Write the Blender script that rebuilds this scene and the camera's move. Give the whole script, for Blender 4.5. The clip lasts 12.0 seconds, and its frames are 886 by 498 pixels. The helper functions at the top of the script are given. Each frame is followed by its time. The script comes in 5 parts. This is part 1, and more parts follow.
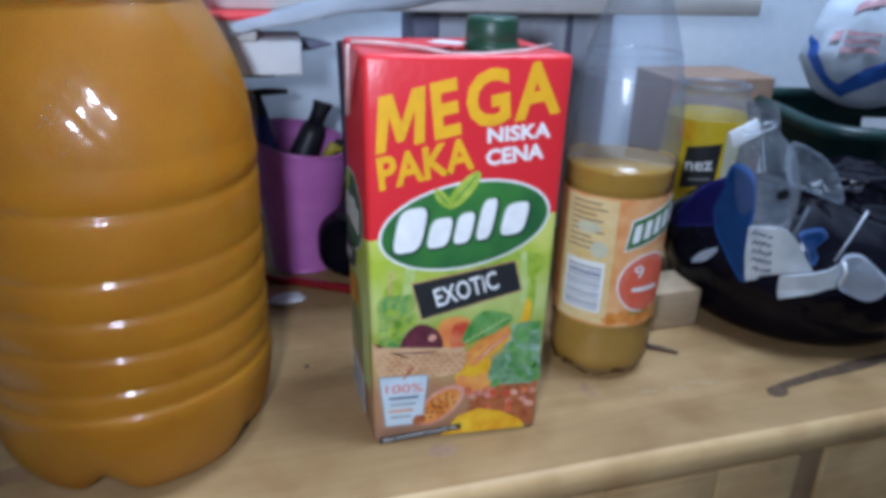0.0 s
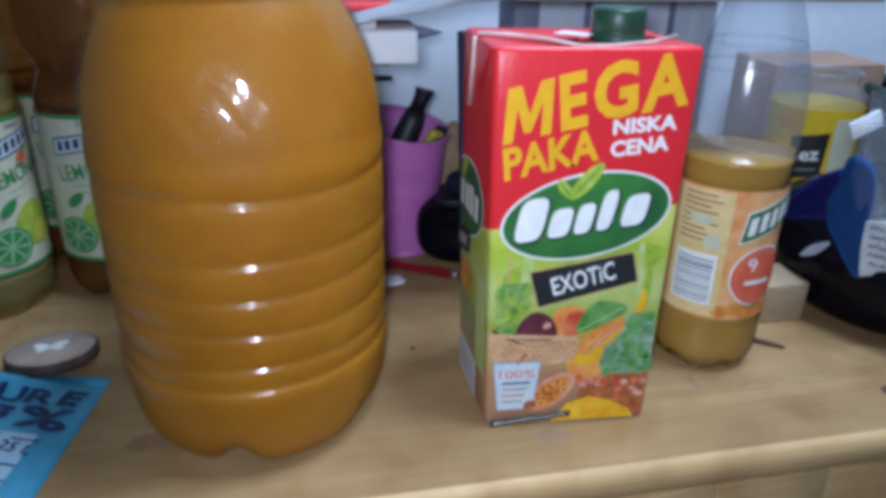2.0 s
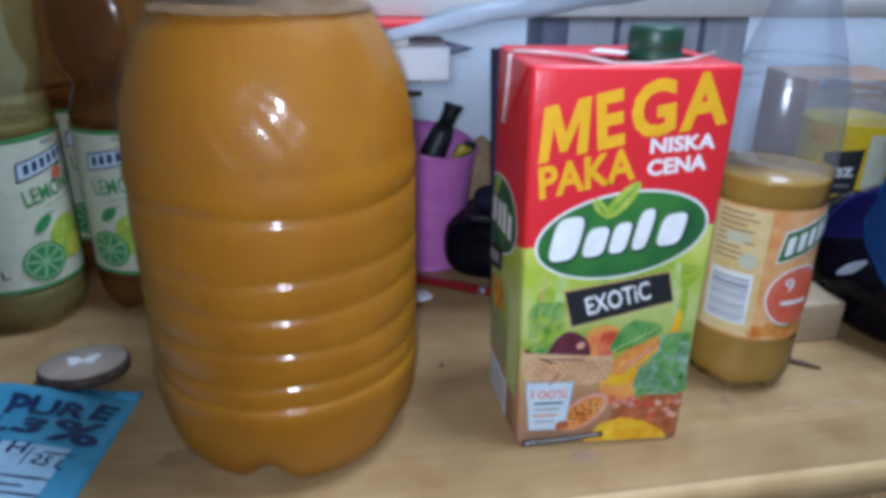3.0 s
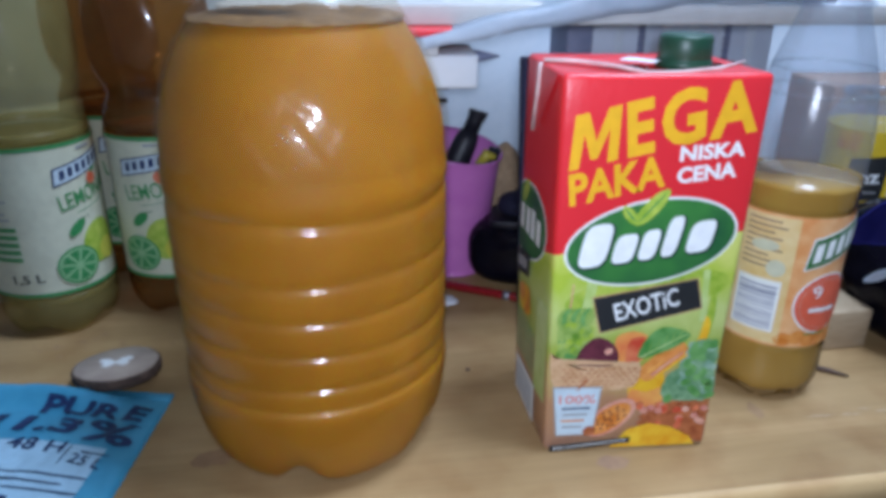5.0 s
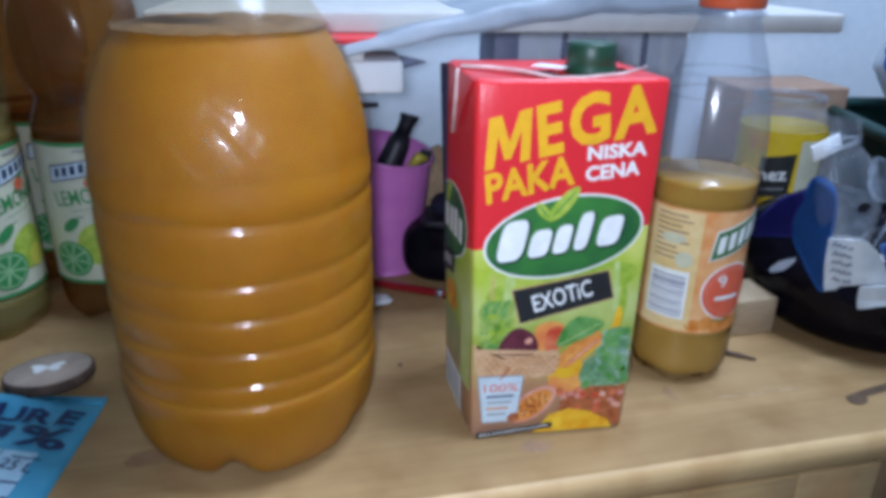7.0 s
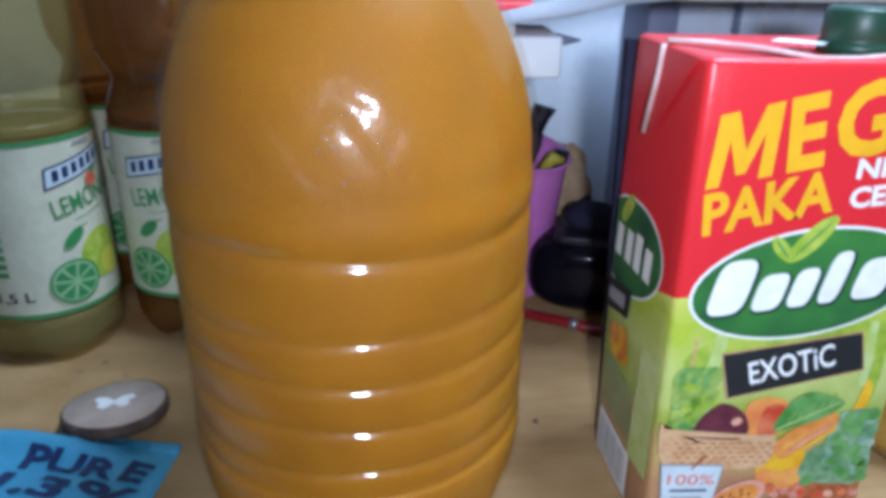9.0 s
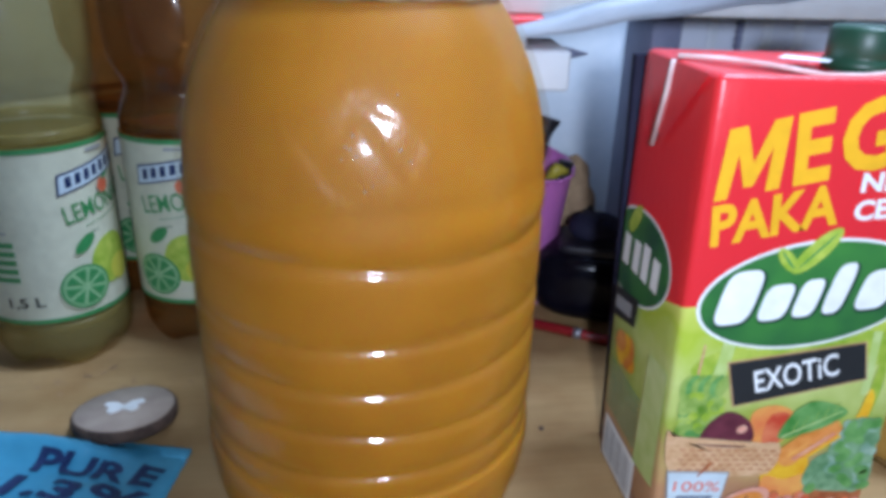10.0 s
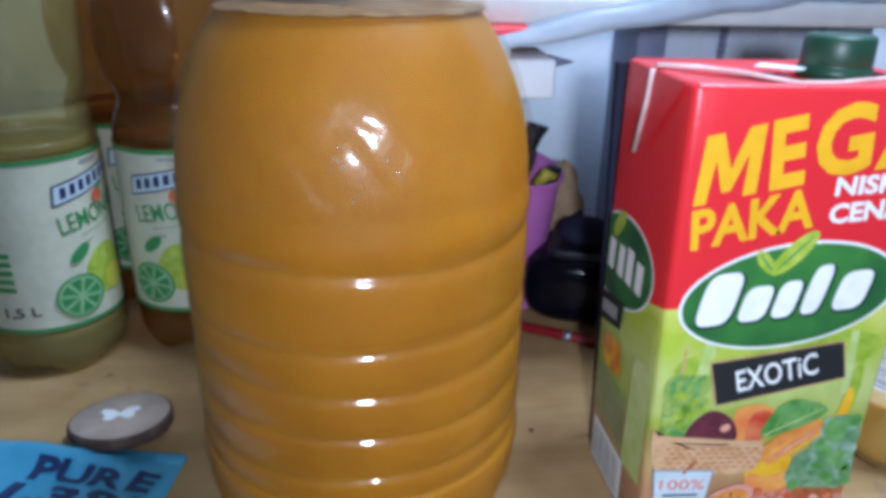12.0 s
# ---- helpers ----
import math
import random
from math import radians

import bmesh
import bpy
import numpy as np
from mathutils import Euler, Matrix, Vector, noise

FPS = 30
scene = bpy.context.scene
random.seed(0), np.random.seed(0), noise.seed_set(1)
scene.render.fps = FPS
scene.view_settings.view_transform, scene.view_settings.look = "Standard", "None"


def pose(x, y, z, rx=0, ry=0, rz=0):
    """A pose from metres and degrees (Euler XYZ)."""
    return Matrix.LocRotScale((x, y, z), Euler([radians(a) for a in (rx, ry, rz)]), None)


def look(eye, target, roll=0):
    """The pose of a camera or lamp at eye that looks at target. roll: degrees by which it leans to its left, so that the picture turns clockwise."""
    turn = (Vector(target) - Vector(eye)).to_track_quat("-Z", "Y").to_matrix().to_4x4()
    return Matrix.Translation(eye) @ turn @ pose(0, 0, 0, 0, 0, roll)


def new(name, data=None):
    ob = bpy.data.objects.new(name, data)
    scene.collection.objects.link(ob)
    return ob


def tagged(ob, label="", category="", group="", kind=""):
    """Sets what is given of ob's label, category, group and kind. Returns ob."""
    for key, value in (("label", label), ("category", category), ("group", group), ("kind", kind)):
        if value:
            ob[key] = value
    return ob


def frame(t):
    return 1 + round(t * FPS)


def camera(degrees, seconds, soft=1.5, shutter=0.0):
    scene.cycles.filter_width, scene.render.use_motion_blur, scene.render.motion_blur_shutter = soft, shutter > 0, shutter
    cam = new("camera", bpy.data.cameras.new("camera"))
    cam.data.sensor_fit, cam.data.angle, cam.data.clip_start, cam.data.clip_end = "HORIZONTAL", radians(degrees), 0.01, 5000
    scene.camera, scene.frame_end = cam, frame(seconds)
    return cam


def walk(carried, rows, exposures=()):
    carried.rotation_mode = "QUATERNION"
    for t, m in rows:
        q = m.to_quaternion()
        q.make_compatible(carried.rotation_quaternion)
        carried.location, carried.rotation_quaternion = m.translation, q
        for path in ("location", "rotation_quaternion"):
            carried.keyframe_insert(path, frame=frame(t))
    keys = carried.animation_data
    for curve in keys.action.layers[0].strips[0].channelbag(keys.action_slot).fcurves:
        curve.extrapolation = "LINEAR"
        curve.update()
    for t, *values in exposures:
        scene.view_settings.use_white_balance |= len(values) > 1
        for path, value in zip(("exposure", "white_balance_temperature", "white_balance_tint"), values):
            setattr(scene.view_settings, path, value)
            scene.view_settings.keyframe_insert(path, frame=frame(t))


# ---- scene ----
cam = camera(63.8, 12.0, soft=4.4)
PATH = [
    (0, (-0.042, -0.366, 0.287), (0.361, 1.435, -0.484), 1.8),
    (0.5, (-0.048, -0.355, 0.285), (0.38, 1.426, -0.518), 2.3),
    (1, (-0.055, -0.359, 0.285), (0.321, 1.42, -0.547), 1.9),
    (1.5, (-0.07, -0.354, 0.284), (0.244, 1.435, -0.554), 2.0),
    (2, (-0.077, -0.366, 0.293), (0.157, 1.442, -0.529), 1.0),
    (2.5, (-0.08, -0.371, 0.297), (0.124, 1.454, -0.496), 0.9),
    (3, (-0.085, -0.361, 0.296), (0.098, 1.465, -0.5), 0.7),
    (3.5, (-0.094, -0.363, 0.298), (0.044, 1.463, -0.505), 0.6),
    (3.7, (-0.094, -0.372, 0.299), (0.038, 1.464, -0.483), 0.7),
    (5.5, (-0.094, -0.363, 0.298), (0.061, 1.469, -0.487), 0.0),
    (6, (-0.066, -0.366, 0.296), (0.191, 1.459, -0.479), -0.3),
    (6.5, (-0.068, -0.376, 0.297), (0.214, 1.44, -0.492), 0.3),
    (7, (-0.081, -0.386, 0.303), (0.2, 1.437, -0.47), 1.0),
    (7.5, (-0.107, -0.329, 0.291), (0.077, 1.499, -0.497), 1.9),
    (7.7, (-0.113, -0.307, 0.287), (0.056, 1.52, -0.509), 2.1),
    (9.3, (-0.116, -0.268, 0.278), (-0.043, 1.564, -0.522), 0.7),
    (9.5, (-0.12, -0.269, 0.279), (-0.033, 1.565, -0.513), 1.0),
    (10, (-0.123, -0.274, 0.28), (-0.031, 1.567, -0.495), 1.5),
    (10.5, (-0.124, -0.277, 0.282), (-0.035, 1.567, -0.488), 1.1),
    (11, (-0.118, -0.28, 0.282), (-0.011, 1.568, -0.476), 0.9),
    (11.5, (-0.119, -0.281, 0.284), (-0.011, 1.568, -0.472), 1.0),
    (12, (-0.12, -0.281, 0.284), (-0.015, 1.565, -0.48), 1.0),
]
EXPOSURES = [(0, -0.1), (3.5, -0.04), (5.5, 0.05), (7, 0.02), (7.7, 0.2), (9.3, 0.32), (12, 0.28)]
walk(cam, [(t, look(eye, target, roll)) for t, eye, target, roll in PATH], EXPOSURES)

# ---- light ----
world = bpy.data.worlds.new("world")
world.use_nodes = True
world.node_tree.nodes["Background"].inputs[0].default_value = (0.4, 0.5, 0.65, 1)
world.node_tree.nodes["Background"].inputs[1].default_value = 0.05
scene.world = world


def lamp(name, kind, place, target, energy, colour, size):
    data = bpy.data.lights.new(name, kind)
    data.energy, data.color = energy, colour
    if kind == "AREA":
        data.shape, data.size = "DISK", size
    else:
        data.shadow_soft_size = size
    ob = new(name, data)
    ob.matrix_world = look(place, target)
    return ob


# the small white lamp of the hand-held camera, and an added overhead fill lamp
flash = lamp("flash_light", "SPOT", (-0.094, -0.385, 0.31), (0.035, 0.1, 0.1), 8.6, (0.785, 0.91, 1.17), 0.015)
flash.data.spot_size, flash.data.spot_blend = radians(98), 1.0
lamp("ceiling_light", "AREA", (0.4, 0.02, 1.5), (0.4, 0.02, 0.0), 26.0, (0.66, 0.84, 1.16), 0.5)


# ---- materials ----
def graph(name):
    m = bpy.data.materials.new(name)
    m.use_nodes = True
    return m, m.node_tree.nodes, m.node_tree.links, m.node_tree.nodes["Principled BSDF"]


def surface(name, dark, light, rough=0.5, grain=60.0, patch=9.0, bump=0.05, stretch=(1, 1, 1), metal=0.0,
            coat=0.0, transmission=0.0, alpha=1.0, spec=0.5, ior=1.45, sheen=0.0, sub=0.0):
    """A surface of two near colours, mixed by a coarse and a fine noise, with fine relief."""
    m, n, l, b = graph(name)
    co, mp = n.new("ShaderNodeTexCoord"), n.new("ShaderNodeMapping")
    mp.inputs["Scale"].default_value = stretch
    l.new(co.outputs["Object"], mp.inputs[0])
    fine, coarse = n.new("ShaderNodeTexNoise"), n.new("ShaderNodeTexNoise")
    fine.inputs["Scale"].default_value, fine.inputs["Detail"].default_value = grain, 5
    coarse.inputs["Scale"].default_value, coarse.inputs["Detail"].default_value = patch, 3
    l.new(mp.outputs[0], fine.inputs[0])
    l.new(mp.outputs[0], coarse.inputs[0])
    mean = n.new("ShaderNodeMath")
    mean.operation = "MULTIPLY_ADD"
    mean.inputs[1].default_value = 0.5
    l.new(fine.outputs[0], mean.inputs[0])
    half = n.new("ShaderNodeMath")
    half.operation = "MULTIPLY"
    half.inputs[1].default_value = 0.5
    l.new(coarse.outputs[0], half.inputs[0])
    l.new(half.outputs[0], mean.inputs[2])
    ramp = n.new("ShaderNodeValToRGB")
    ramp.color_ramp.elements[0].position, ramp.color_ramp.elements[1].position = 0.36, 0.64
    ramp.color_ramp.elements[0].color, ramp.color_ramp.elements[1].color = (*dark, 1), (*light, 1)
    l.new(mean.outputs[0], ramp.inputs[0])
    l.new(ramp.outputs[0], b.inputs["Base Color"])
    if bump:
        bp = n.new("ShaderNodeBump")
        bp.inputs["Strength"].default_value, bp.inputs["Distance"].default_value = bump, 0.002
        l.new(mean.outputs[0], bp.inputs["Height"])
        l.new(bp.outputs[0], b.inputs["Normal"])
    for key, value in (("Roughness", rough), ("Metallic", metal), ("Coat Weight", coat), ("Coat Roughness", 0.04),
                       ("Transmission Weight", transmission), ("Alpha", alpha), ("Specular IOR Level", spec),
                       ("IOR", ior), ("Sheen Weight", sheen), ("Subsurface Weight", sub)):
        b.inputs[key].default_value = value
    if sub:
        b.inputs["Subsurface Radius"].default_value = (1.0, 0.4, 0.1)
        b.inputs["Subsurface Scale"].default_value = 0.018
    return m


def flat(name, c, rough=0.45, **more):
    """A print or plastic of one colour, a little uneven."""
    return surface(name, tuple(v * 0.9 for v in c), tuple(min(1, v * 1.06) for v in c), rough, 150, 25, more.pop("bump", 0.01), **more)


def clear_plastic(name, tint, gloss=0.05, body=0.0, ripple=0.25, streak=0.0, haze=0.0, ior=1.5, limit=1.0):
    """Thin clear plastic: see-through, with gloss that rises towards the rim and a faint milky body."""
    m, n, l, b = graph(name)
    n.remove(b)
    out = n["Material Output"]
    see, shine, milk = n.new("ShaderNodeBsdfTransparent"), n.new("ShaderNodeBsdfGlossy"), n.new("ShaderNodeBsdfDiffuse")
    see.inputs[0].default_value = (*tint, 1)
    shine.inputs["Roughness"].default_value = gloss
    milk.inputs[0].default_value = (0.52, 0.66, 0.82, 1)
    fres, mix, mix2 = n.new("ShaderNodeFresnel"), n.new("ShaderNodeMixShader"), n.new("ShaderNodeMixShader")
    noise_t, bp = n.new("ShaderNodeTexNoise"), n.new("ShaderNodeBump")
    noise_t.inputs["Scale"].default_value = 45
    bp.inputs["Strength"].default_value, bp.inputs["Distance"].default_value = ripple, 0.002
    l.new(noise_t.outputs[0], bp.inputs["Height"])
    l.new(bp.outputs[0], shine.inputs["Normal"])
    l.new(bp.outputs[0], fres.inputs["Normal"])
    fres.inputs[0].default_value = ior
    top = shine
    if streak:
        around = n.new("ShaderNodeTangent")
        around.direction_type, around.axis = "RADIAL", "Z"
        shine.inputs["Anisotropy"].default_value = streak
        shine.inputs["Rotation"].default_value = 0.25
        l.new(around.outputs[0], shine.inputs["Tangent"])
    if haze:
        soft_shine, top = n.new("ShaderNodeBsdfGlossy"), n.new("ShaderNodeMixShader")
        soft_shine.inputs["Roughness"].default_value = 0.33
        l.new(bp.outputs[0], soft_shine.inputs["Normal"])
        top.inputs[0].default_value = haze
        l.new(shine.outputs[0], top.inputs[1])
        l.new(soft_shine.outputs[0], top.inputs[2])
    mix2.inputs[0].default_value = body
    l.new(see.outputs[0], mix2.inputs[1])
    l.new(milk.outputs[0], mix2.inputs[2])
    cap_gloss = n.new("ShaderNodeMath")
    cap_gloss.operation = "MINIMUM"
    cap_gloss.inputs[1].default_value = limit
    l.new(fres.outputs[0], cap_gloss.inputs[0])
    l.new(cap_gloss.outputs[0], mix.inputs[0])
    l.new(mix2.outputs[0], mix.inputs[1])
    l.new(top.outputs[0], mix.inputs[2])
    l.new(mix.outputs[0], out.inputs[0])
    return m


def drink_material(name, dark, light, tint, body, rough=0.25, coat=0.6):
    """A cloudy drink: partly see-through, partly its own colour."""
    m = surface(name, dark, light, rough, 30, 8, 0.0, coat=coat)
    n, l = m.node_tree.nodes, m.node_tree.links
    see, mix = n.new("ShaderNodeBsdfTransparent"), n.new("ShaderNodeMixShader")
    see.inputs[0].default_value = (*tint, 1)
    mix.inputs[0].default_value = body
    l.new(see.outputs[0], mix.inputs[1])
    l.new(n["Principled BSDF"].outputs[0], mix.inputs[2])
    l.new(mix.outputs[0], n["Material Output"].inputs[0])
    return m


def wood_material(name, dark, light, knots=True):
    """Pine with grain along x, growth lines and knots."""
    m, n, l, b = graph(name)
    co, info = n.new("ShaderNodeTexCoord"), n.new("ShaderNodeObjectInfo")
    shift = n.new("ShaderNodeVectorMath")
    shift.operation = "MULTIPLY_ADD"
    l.new(info.outputs["Random"], shift.inputs[0])
    shift.inputs[1].default_value = (3.1, 1.7, 0.9)
    l.new(co.outputs["Object"], shift.inputs[2])
    mp = n.new("ShaderNodeMapping")
    mp.inputs["Scale"].default_value = (1.6, 9, 9)
    l.new(shift.outputs[0], mp.inputs[0])
    warp, lines = n.new("ShaderNodeTexNoise"), n.new("ShaderNodeTexNoise")
    warp.inputs["Scale"].default_value, warp.inputs["Detail"].default_value = 3.2, 4
    warp.inputs["Distortion"].default_value = 0.6
    l.new(mp.outputs[0], warp.inputs[0])
    mp2 = n.new("ShaderNodeMapping")
    mp2.inputs["Scale"].default_value = (6, 300, 300)
    l.new(shift.outputs[0], mp2.inputs[0])
    lines.inputs["Scale"].default_value, lines.inputs["Detail"].default_value = 1.0, 3
    l.new(mp2.outputs[0], lines.inputs[0])
    ramp = n.new("ShaderNodeValToRGB")
    ramp.color_ramp.elements[0].position, ramp.color_ramp.elements[1].position = 0.33, 0.66
    ramp.color_ramp.elements[0].color, ramp.color_ramp.elements[1].color = (*dark, 1), (*light, 1)
    l.new(warp.outputs[0], ramp.inputs[0])
    fine = n.new("ShaderNodeMix")
    fine.data_type, fine.blend_type = "RGBA", "MULTIPLY"
    fine.inputs["Factor"].default_value = 0.14
    l.new(ramp.outputs[0], fine.inputs["A"])
    l.new(lines.outputs["Color"], fine.inputs["B"])
    gray = n.new("ShaderNodeValToRGB")
    gray.color_ramp.elements[0].color, gray.color_ramp.elements[1].color = (0.45, 0.42, 0.4, 1), (1.1, 1.1, 1.1, 1)
    gray.color_ramp.elements[0].position, gray.color_ramp.elements[1].position = 0.3, 0.6
    l.new(lines.outputs[0], gray.inputs[0])
    l.new(gray.outputs[0], fine.inputs["B"])
    last = fine.outputs["Result"]
    if knots:
        vo, mp3, kr = n.new("ShaderNodeTexVoronoi"), n.new("ShaderNodeMapping"), n.new("ShaderNodeValToRGB")
        mp3.inputs["Scale"].default_value = (3.0, 6.0, 6.0)
        l.new(shift.outputs[0], mp3.inputs[0])
        l.new(mp3.outputs[0], vo.inputs[0])
        vo.inputs["Scale"].default_value = 1.6
        kr.color_ramp.elements[0].color, kr.color_ramp.elements[1].color = (0.35, 0.25, 0.18, 1), (1, 1, 1, 1)
        kr.color_ramp.elements[0].position, kr.color_ramp.elements[1].position = 0.03, 0.1
        l.new(vo.outputs["Distance"], kr.inputs[0])
        kn = n.new("ShaderNodeMix")
        kn.data_type, kn.blend_type = "RGBA", "MULTIPLY"
        kn.inputs["Factor"].default_value = 0.8
        l.new(last, kn.inputs["A"])
        l.new(kr.outputs[0], kn.inputs["B"])
        last = kn.outputs["Result"]
    grime, gr = n.new("ShaderNodeTexNoise"), n.new("ShaderNodeValToRGB")
    grime.inputs["Scale"].default_value, grime.inputs["Detail"].default_value = 22, 6
    l.new(co.outputs["Object"], grime.inputs[0])
    gr.color_ramp.elements[0].color, gr.color_ramp.elements[1].color = (0.78, 0.69, 0.62, 1), (1, 1, 1, 1)
    gr.color_ramp.elements[0].position, gr.color_ramp.elements[1].position = 0.32, 0.55
    l.new(grime.outputs[0], gr.inputs[0])
    dirt = n.new("ShaderNodeMix")
    dirt.data_type, dirt.blend_type = "RGBA", "MULTIPLY"
    dirt.inputs["Factor"].default_value = 0.8
    l.new(last, dirt.inputs["A"])
    l.new(gr.outputs[0], dirt.inputs["B"])
    l.new(dirt.outputs["Result"], b.inputs["Base Color"])
    bp = n.new("ShaderNodeBump")
    bp.inputs["Strength"].default_value, bp.inputs["Distance"].default_value = 0.12, 0.001
    l.new(lines.outputs[0], bp.inputs["Height"])
    l.new(bp.outputs[0], b.inputs["Normal"])
    b.inputs["Roughness"].default_value = 0.5
    b.inputs["Specular IOR Level"].default_value = 0.35
    return m


def carton_material():
    """Printed carton: red above a slanting line, lime green below it, warm browns near the base."""
    m, n, l, b = graph("carton_print")
    co, sep = n.new("ShaderNodeTexCoord"), n.new("ShaderNodeSeparateXYZ")
    l.new(co.outputs["Object"], sep.inputs[0])

    def calc(op, a, c):
        q = n.new("ShaderNodeMath")
        q.operation = op
        for k, v in enumerate((a, c)):
            if isinstance(v, (int, float)):
                q.inputs[k].default_value = v
            else:
                l.new(v, q.inputs[k])
        return q.outputs[0]
    line = calc("ADD", calc("ADD", 0.1375, calc("MULTIPLY", sep.outputs["X"], 0.115)), calc("MULTIPLY", sep.outputs["Y"], -0.3))
    is_red = calc("GREATER_THAN", sep.outputs["Z"], line)
    noise_t = n.new("ShaderNodeTexNoise")
    noise_t.inputs["Scale"].default_value, noise_t.inputs["Detail"].default_value = 42, 3
    l.new(co.outputs["Object"], noise_t.inputs[0])
    wob = calc("ADD", sep.outputs["Z"], calc("MULTIPLY", calc("SUBTRACT", noise_t.outputs[0], 0.5), 0.06))
    ramp = n.new("ShaderNodeValToRGB")
    e = ramp.color_ramp.elements
    e[0].position, e[0].color = 0.02, (0.36, 0.19, 0.12, 1)
    e[1].position, e[1].color = 0.95, (0.62, 0.66, 0.16, 1)
    for p, c in ((0.2, (0.45, 0.24, 0.12)), (0.36, (0.5, 0.36, 0.14)), (0.5, (0.34, 0.42, 0.07)), (0.66, (0.52, 0.6, 0.2)), (0.8, (0.4, 0.52, 0.05))):
        k = e.new(p)
        k.color = (*c, 1)
    l.new(calc("DIVIDE", wob, 0.15), ramp.inputs[0])
    mix = n.new("ShaderNodeMix")
    mix.data_type = "RGBA"
    l.new(is_red, mix.inputs["Factor"])
    l.new(ramp.outputs[0], mix.inputs["A"])
    mix.inputs["B"].default_value = (0.72, 0.026, 0.035, 1)
    l.new(mix.outputs["Result"], b.inputs["Base Color"])
    rough = n.new("ShaderNodeTexNoise")
    rough.inputs["Scale"].default_value = 30
    bp = n.new("ShaderNodeBump")
    bp.inputs["Strength"].default_value, bp.inputs["Distance"].default_value = 0.12, 0.002
    l.new(rough.outputs[0], bp.inputs["Height"])
    l.new(bp.outputs[0], b.inputs["Normal"])
    b.inputs["Roughness"].default_value = 0.34
    return m


M = {}
M["wood"] = wood_material("pine_top", (0.305, 0.19, 0.082), (0.395, 0.253, 0.117))
M["wood_front"] = wood_material("pine_front", (0.48, 0.31, 0.14), (0.6, 0.41, 0.2), False)
M["gap"] = surface("dark_gap", (0.24, 0.15, 0.075), (0.31, 0.2, 0.1), 0.7)
M["split"] = surface("split_wood", (0.055, 0.033, 0.018), (0.12, 0.072, 0.04), 0.8, 120, 30, 0.3)
M["wall"] = surface("wall_paint", (0.66, 0.75, 0.83), (0.74, 0.81, 0.88), 0.75, 90, 3, 0.08)
M["floor"] = surface("floor_boards", (0.14, 0.09, 0.05), (0.22, 0.15, 0.09), 0.5, 30, 4)
M["ceiling"] = surface("ceiling_paint", (0.7, 0.71, 0.72), (0.78, 0.78, 0.78), 0.8, 60, 4)
M["carton"] = carton_material()
M["red"] = flat("red_print", (0.72, 0.03, 0.04), 0.34)
M["yellow"] = flat("yellow_print", (0.84, 0.435, 0.022), 0.36)
M["white"] = flat("white_print", (0.82, 0.84, 0.84), 0.4)
M["cream"] = flat("cream_label", (0.6, 0.6, 0.45), 0.45)
M["dkgreen"] = surface("dark_green_print", (0.012, 0.075, 0.035), (0.05, 0.22, 0.045), 0.34, 40, 16, 0.01)
M["green"] = flat("green_print", (0.04, 0.25, 0.08), 0.4)
M["lime"] = surface("lime_print", (0.2, 0.36, 0.02), (0.5, 0.58, 0.1), 0.38, 160, 50, 0.01)
M["grape"] = surface("grape_print", (0.1, 0.24, 0.02), (0.38, 0.5, 0.14), 0.38, 200, 110, 0.01)
M["kale"] = surface("kale_print", (0.08, 0.22, 0.09), (0.25, 0.42, 0.24), 0.38, 260, 90, 0.01)
M["lemon"] = surface("lemon_print", (0.5, 0.48, 0.04), (0.62, 0.6, 0.1), 0.38, 120, 40, 0.01)
M["mint"] = surface("mint_print", (0.2, 0.42, 0.2), (0.32, 0.52, 0.28), 0.38, 160, 60, 0.01)
M["pale_lime"] = surface("pale_lime_print", (0.42, 0.55, 0.16), (0.58, 0.68, 0.32), 0.38, 120, 40, 0.01)
M["kale_pale"] = surface("pale_kale_print", (0.16, 0.32, 0.22), (0.36, 0.5, 0.38), 0.38, 260, 90, 0.01)
M["plum"] = surface("plum_print", (0.05, 0.01, 0.02), (0.18, 0.04, 0.06), 0.36, 90, 60, 0.01)
M["tomato"] = surface("tomato_print", (0.55, 0.06, 0.03), (0.72, 0.22, 0.1), 0.36, 120, 60, 0.01)
M["carrot"] = surface("carrot_print", (0.6, 0.17, 0.02), (0.8, 0.36, 0.1), 0.36, 180, 60, 0.01)
M["wicker"] = surface("wicker_print", (0.5, 0.27, 0.12), (0.7, 0.46, 0.27), 0.4, 300, 120, 0.01, (1, 1, 3))
M["berry"] = surface("dark_red_print", (0.3, 0.07, 0.025), (0.5, 0.16, 0.06), 0.38, 300, 160, 0.01)
M["mango"] = surface("mango_print", (0.72, 0.3, 0.01), (0.85, 0.55, 0.04), 0.36, 140, 60, 0.01)
M["pink"] = surface("pulp_print", (0.6, 0.2, 0.16), (0.75, 0.42, 0.3), 0.38, 200, 80, 0.01)
M["tag_paper"] = surface("creased_tag", (0.36, 0.43, 0.48), (0.6, 0.65, 0.68), 0.55, 60, 22, 0.3)
M["milky"] = surface("milky_plastic", (0.4, 0.45, 0.52), (0.58, 0.62, 0.68), 0.25, 50, 18, 0.15)
M["peach"] = surface("peach_print", (0.7, 0.16, 0.06), (0.82, 0.42, 0.1), 0.36, 60, 45, 0.01)
M["leaf_green"] = surface("leaf_print", (0.05, 0.22, 0.04), (0.2, 0.42, 0.14), 0.38, 160, 60, 0.01)
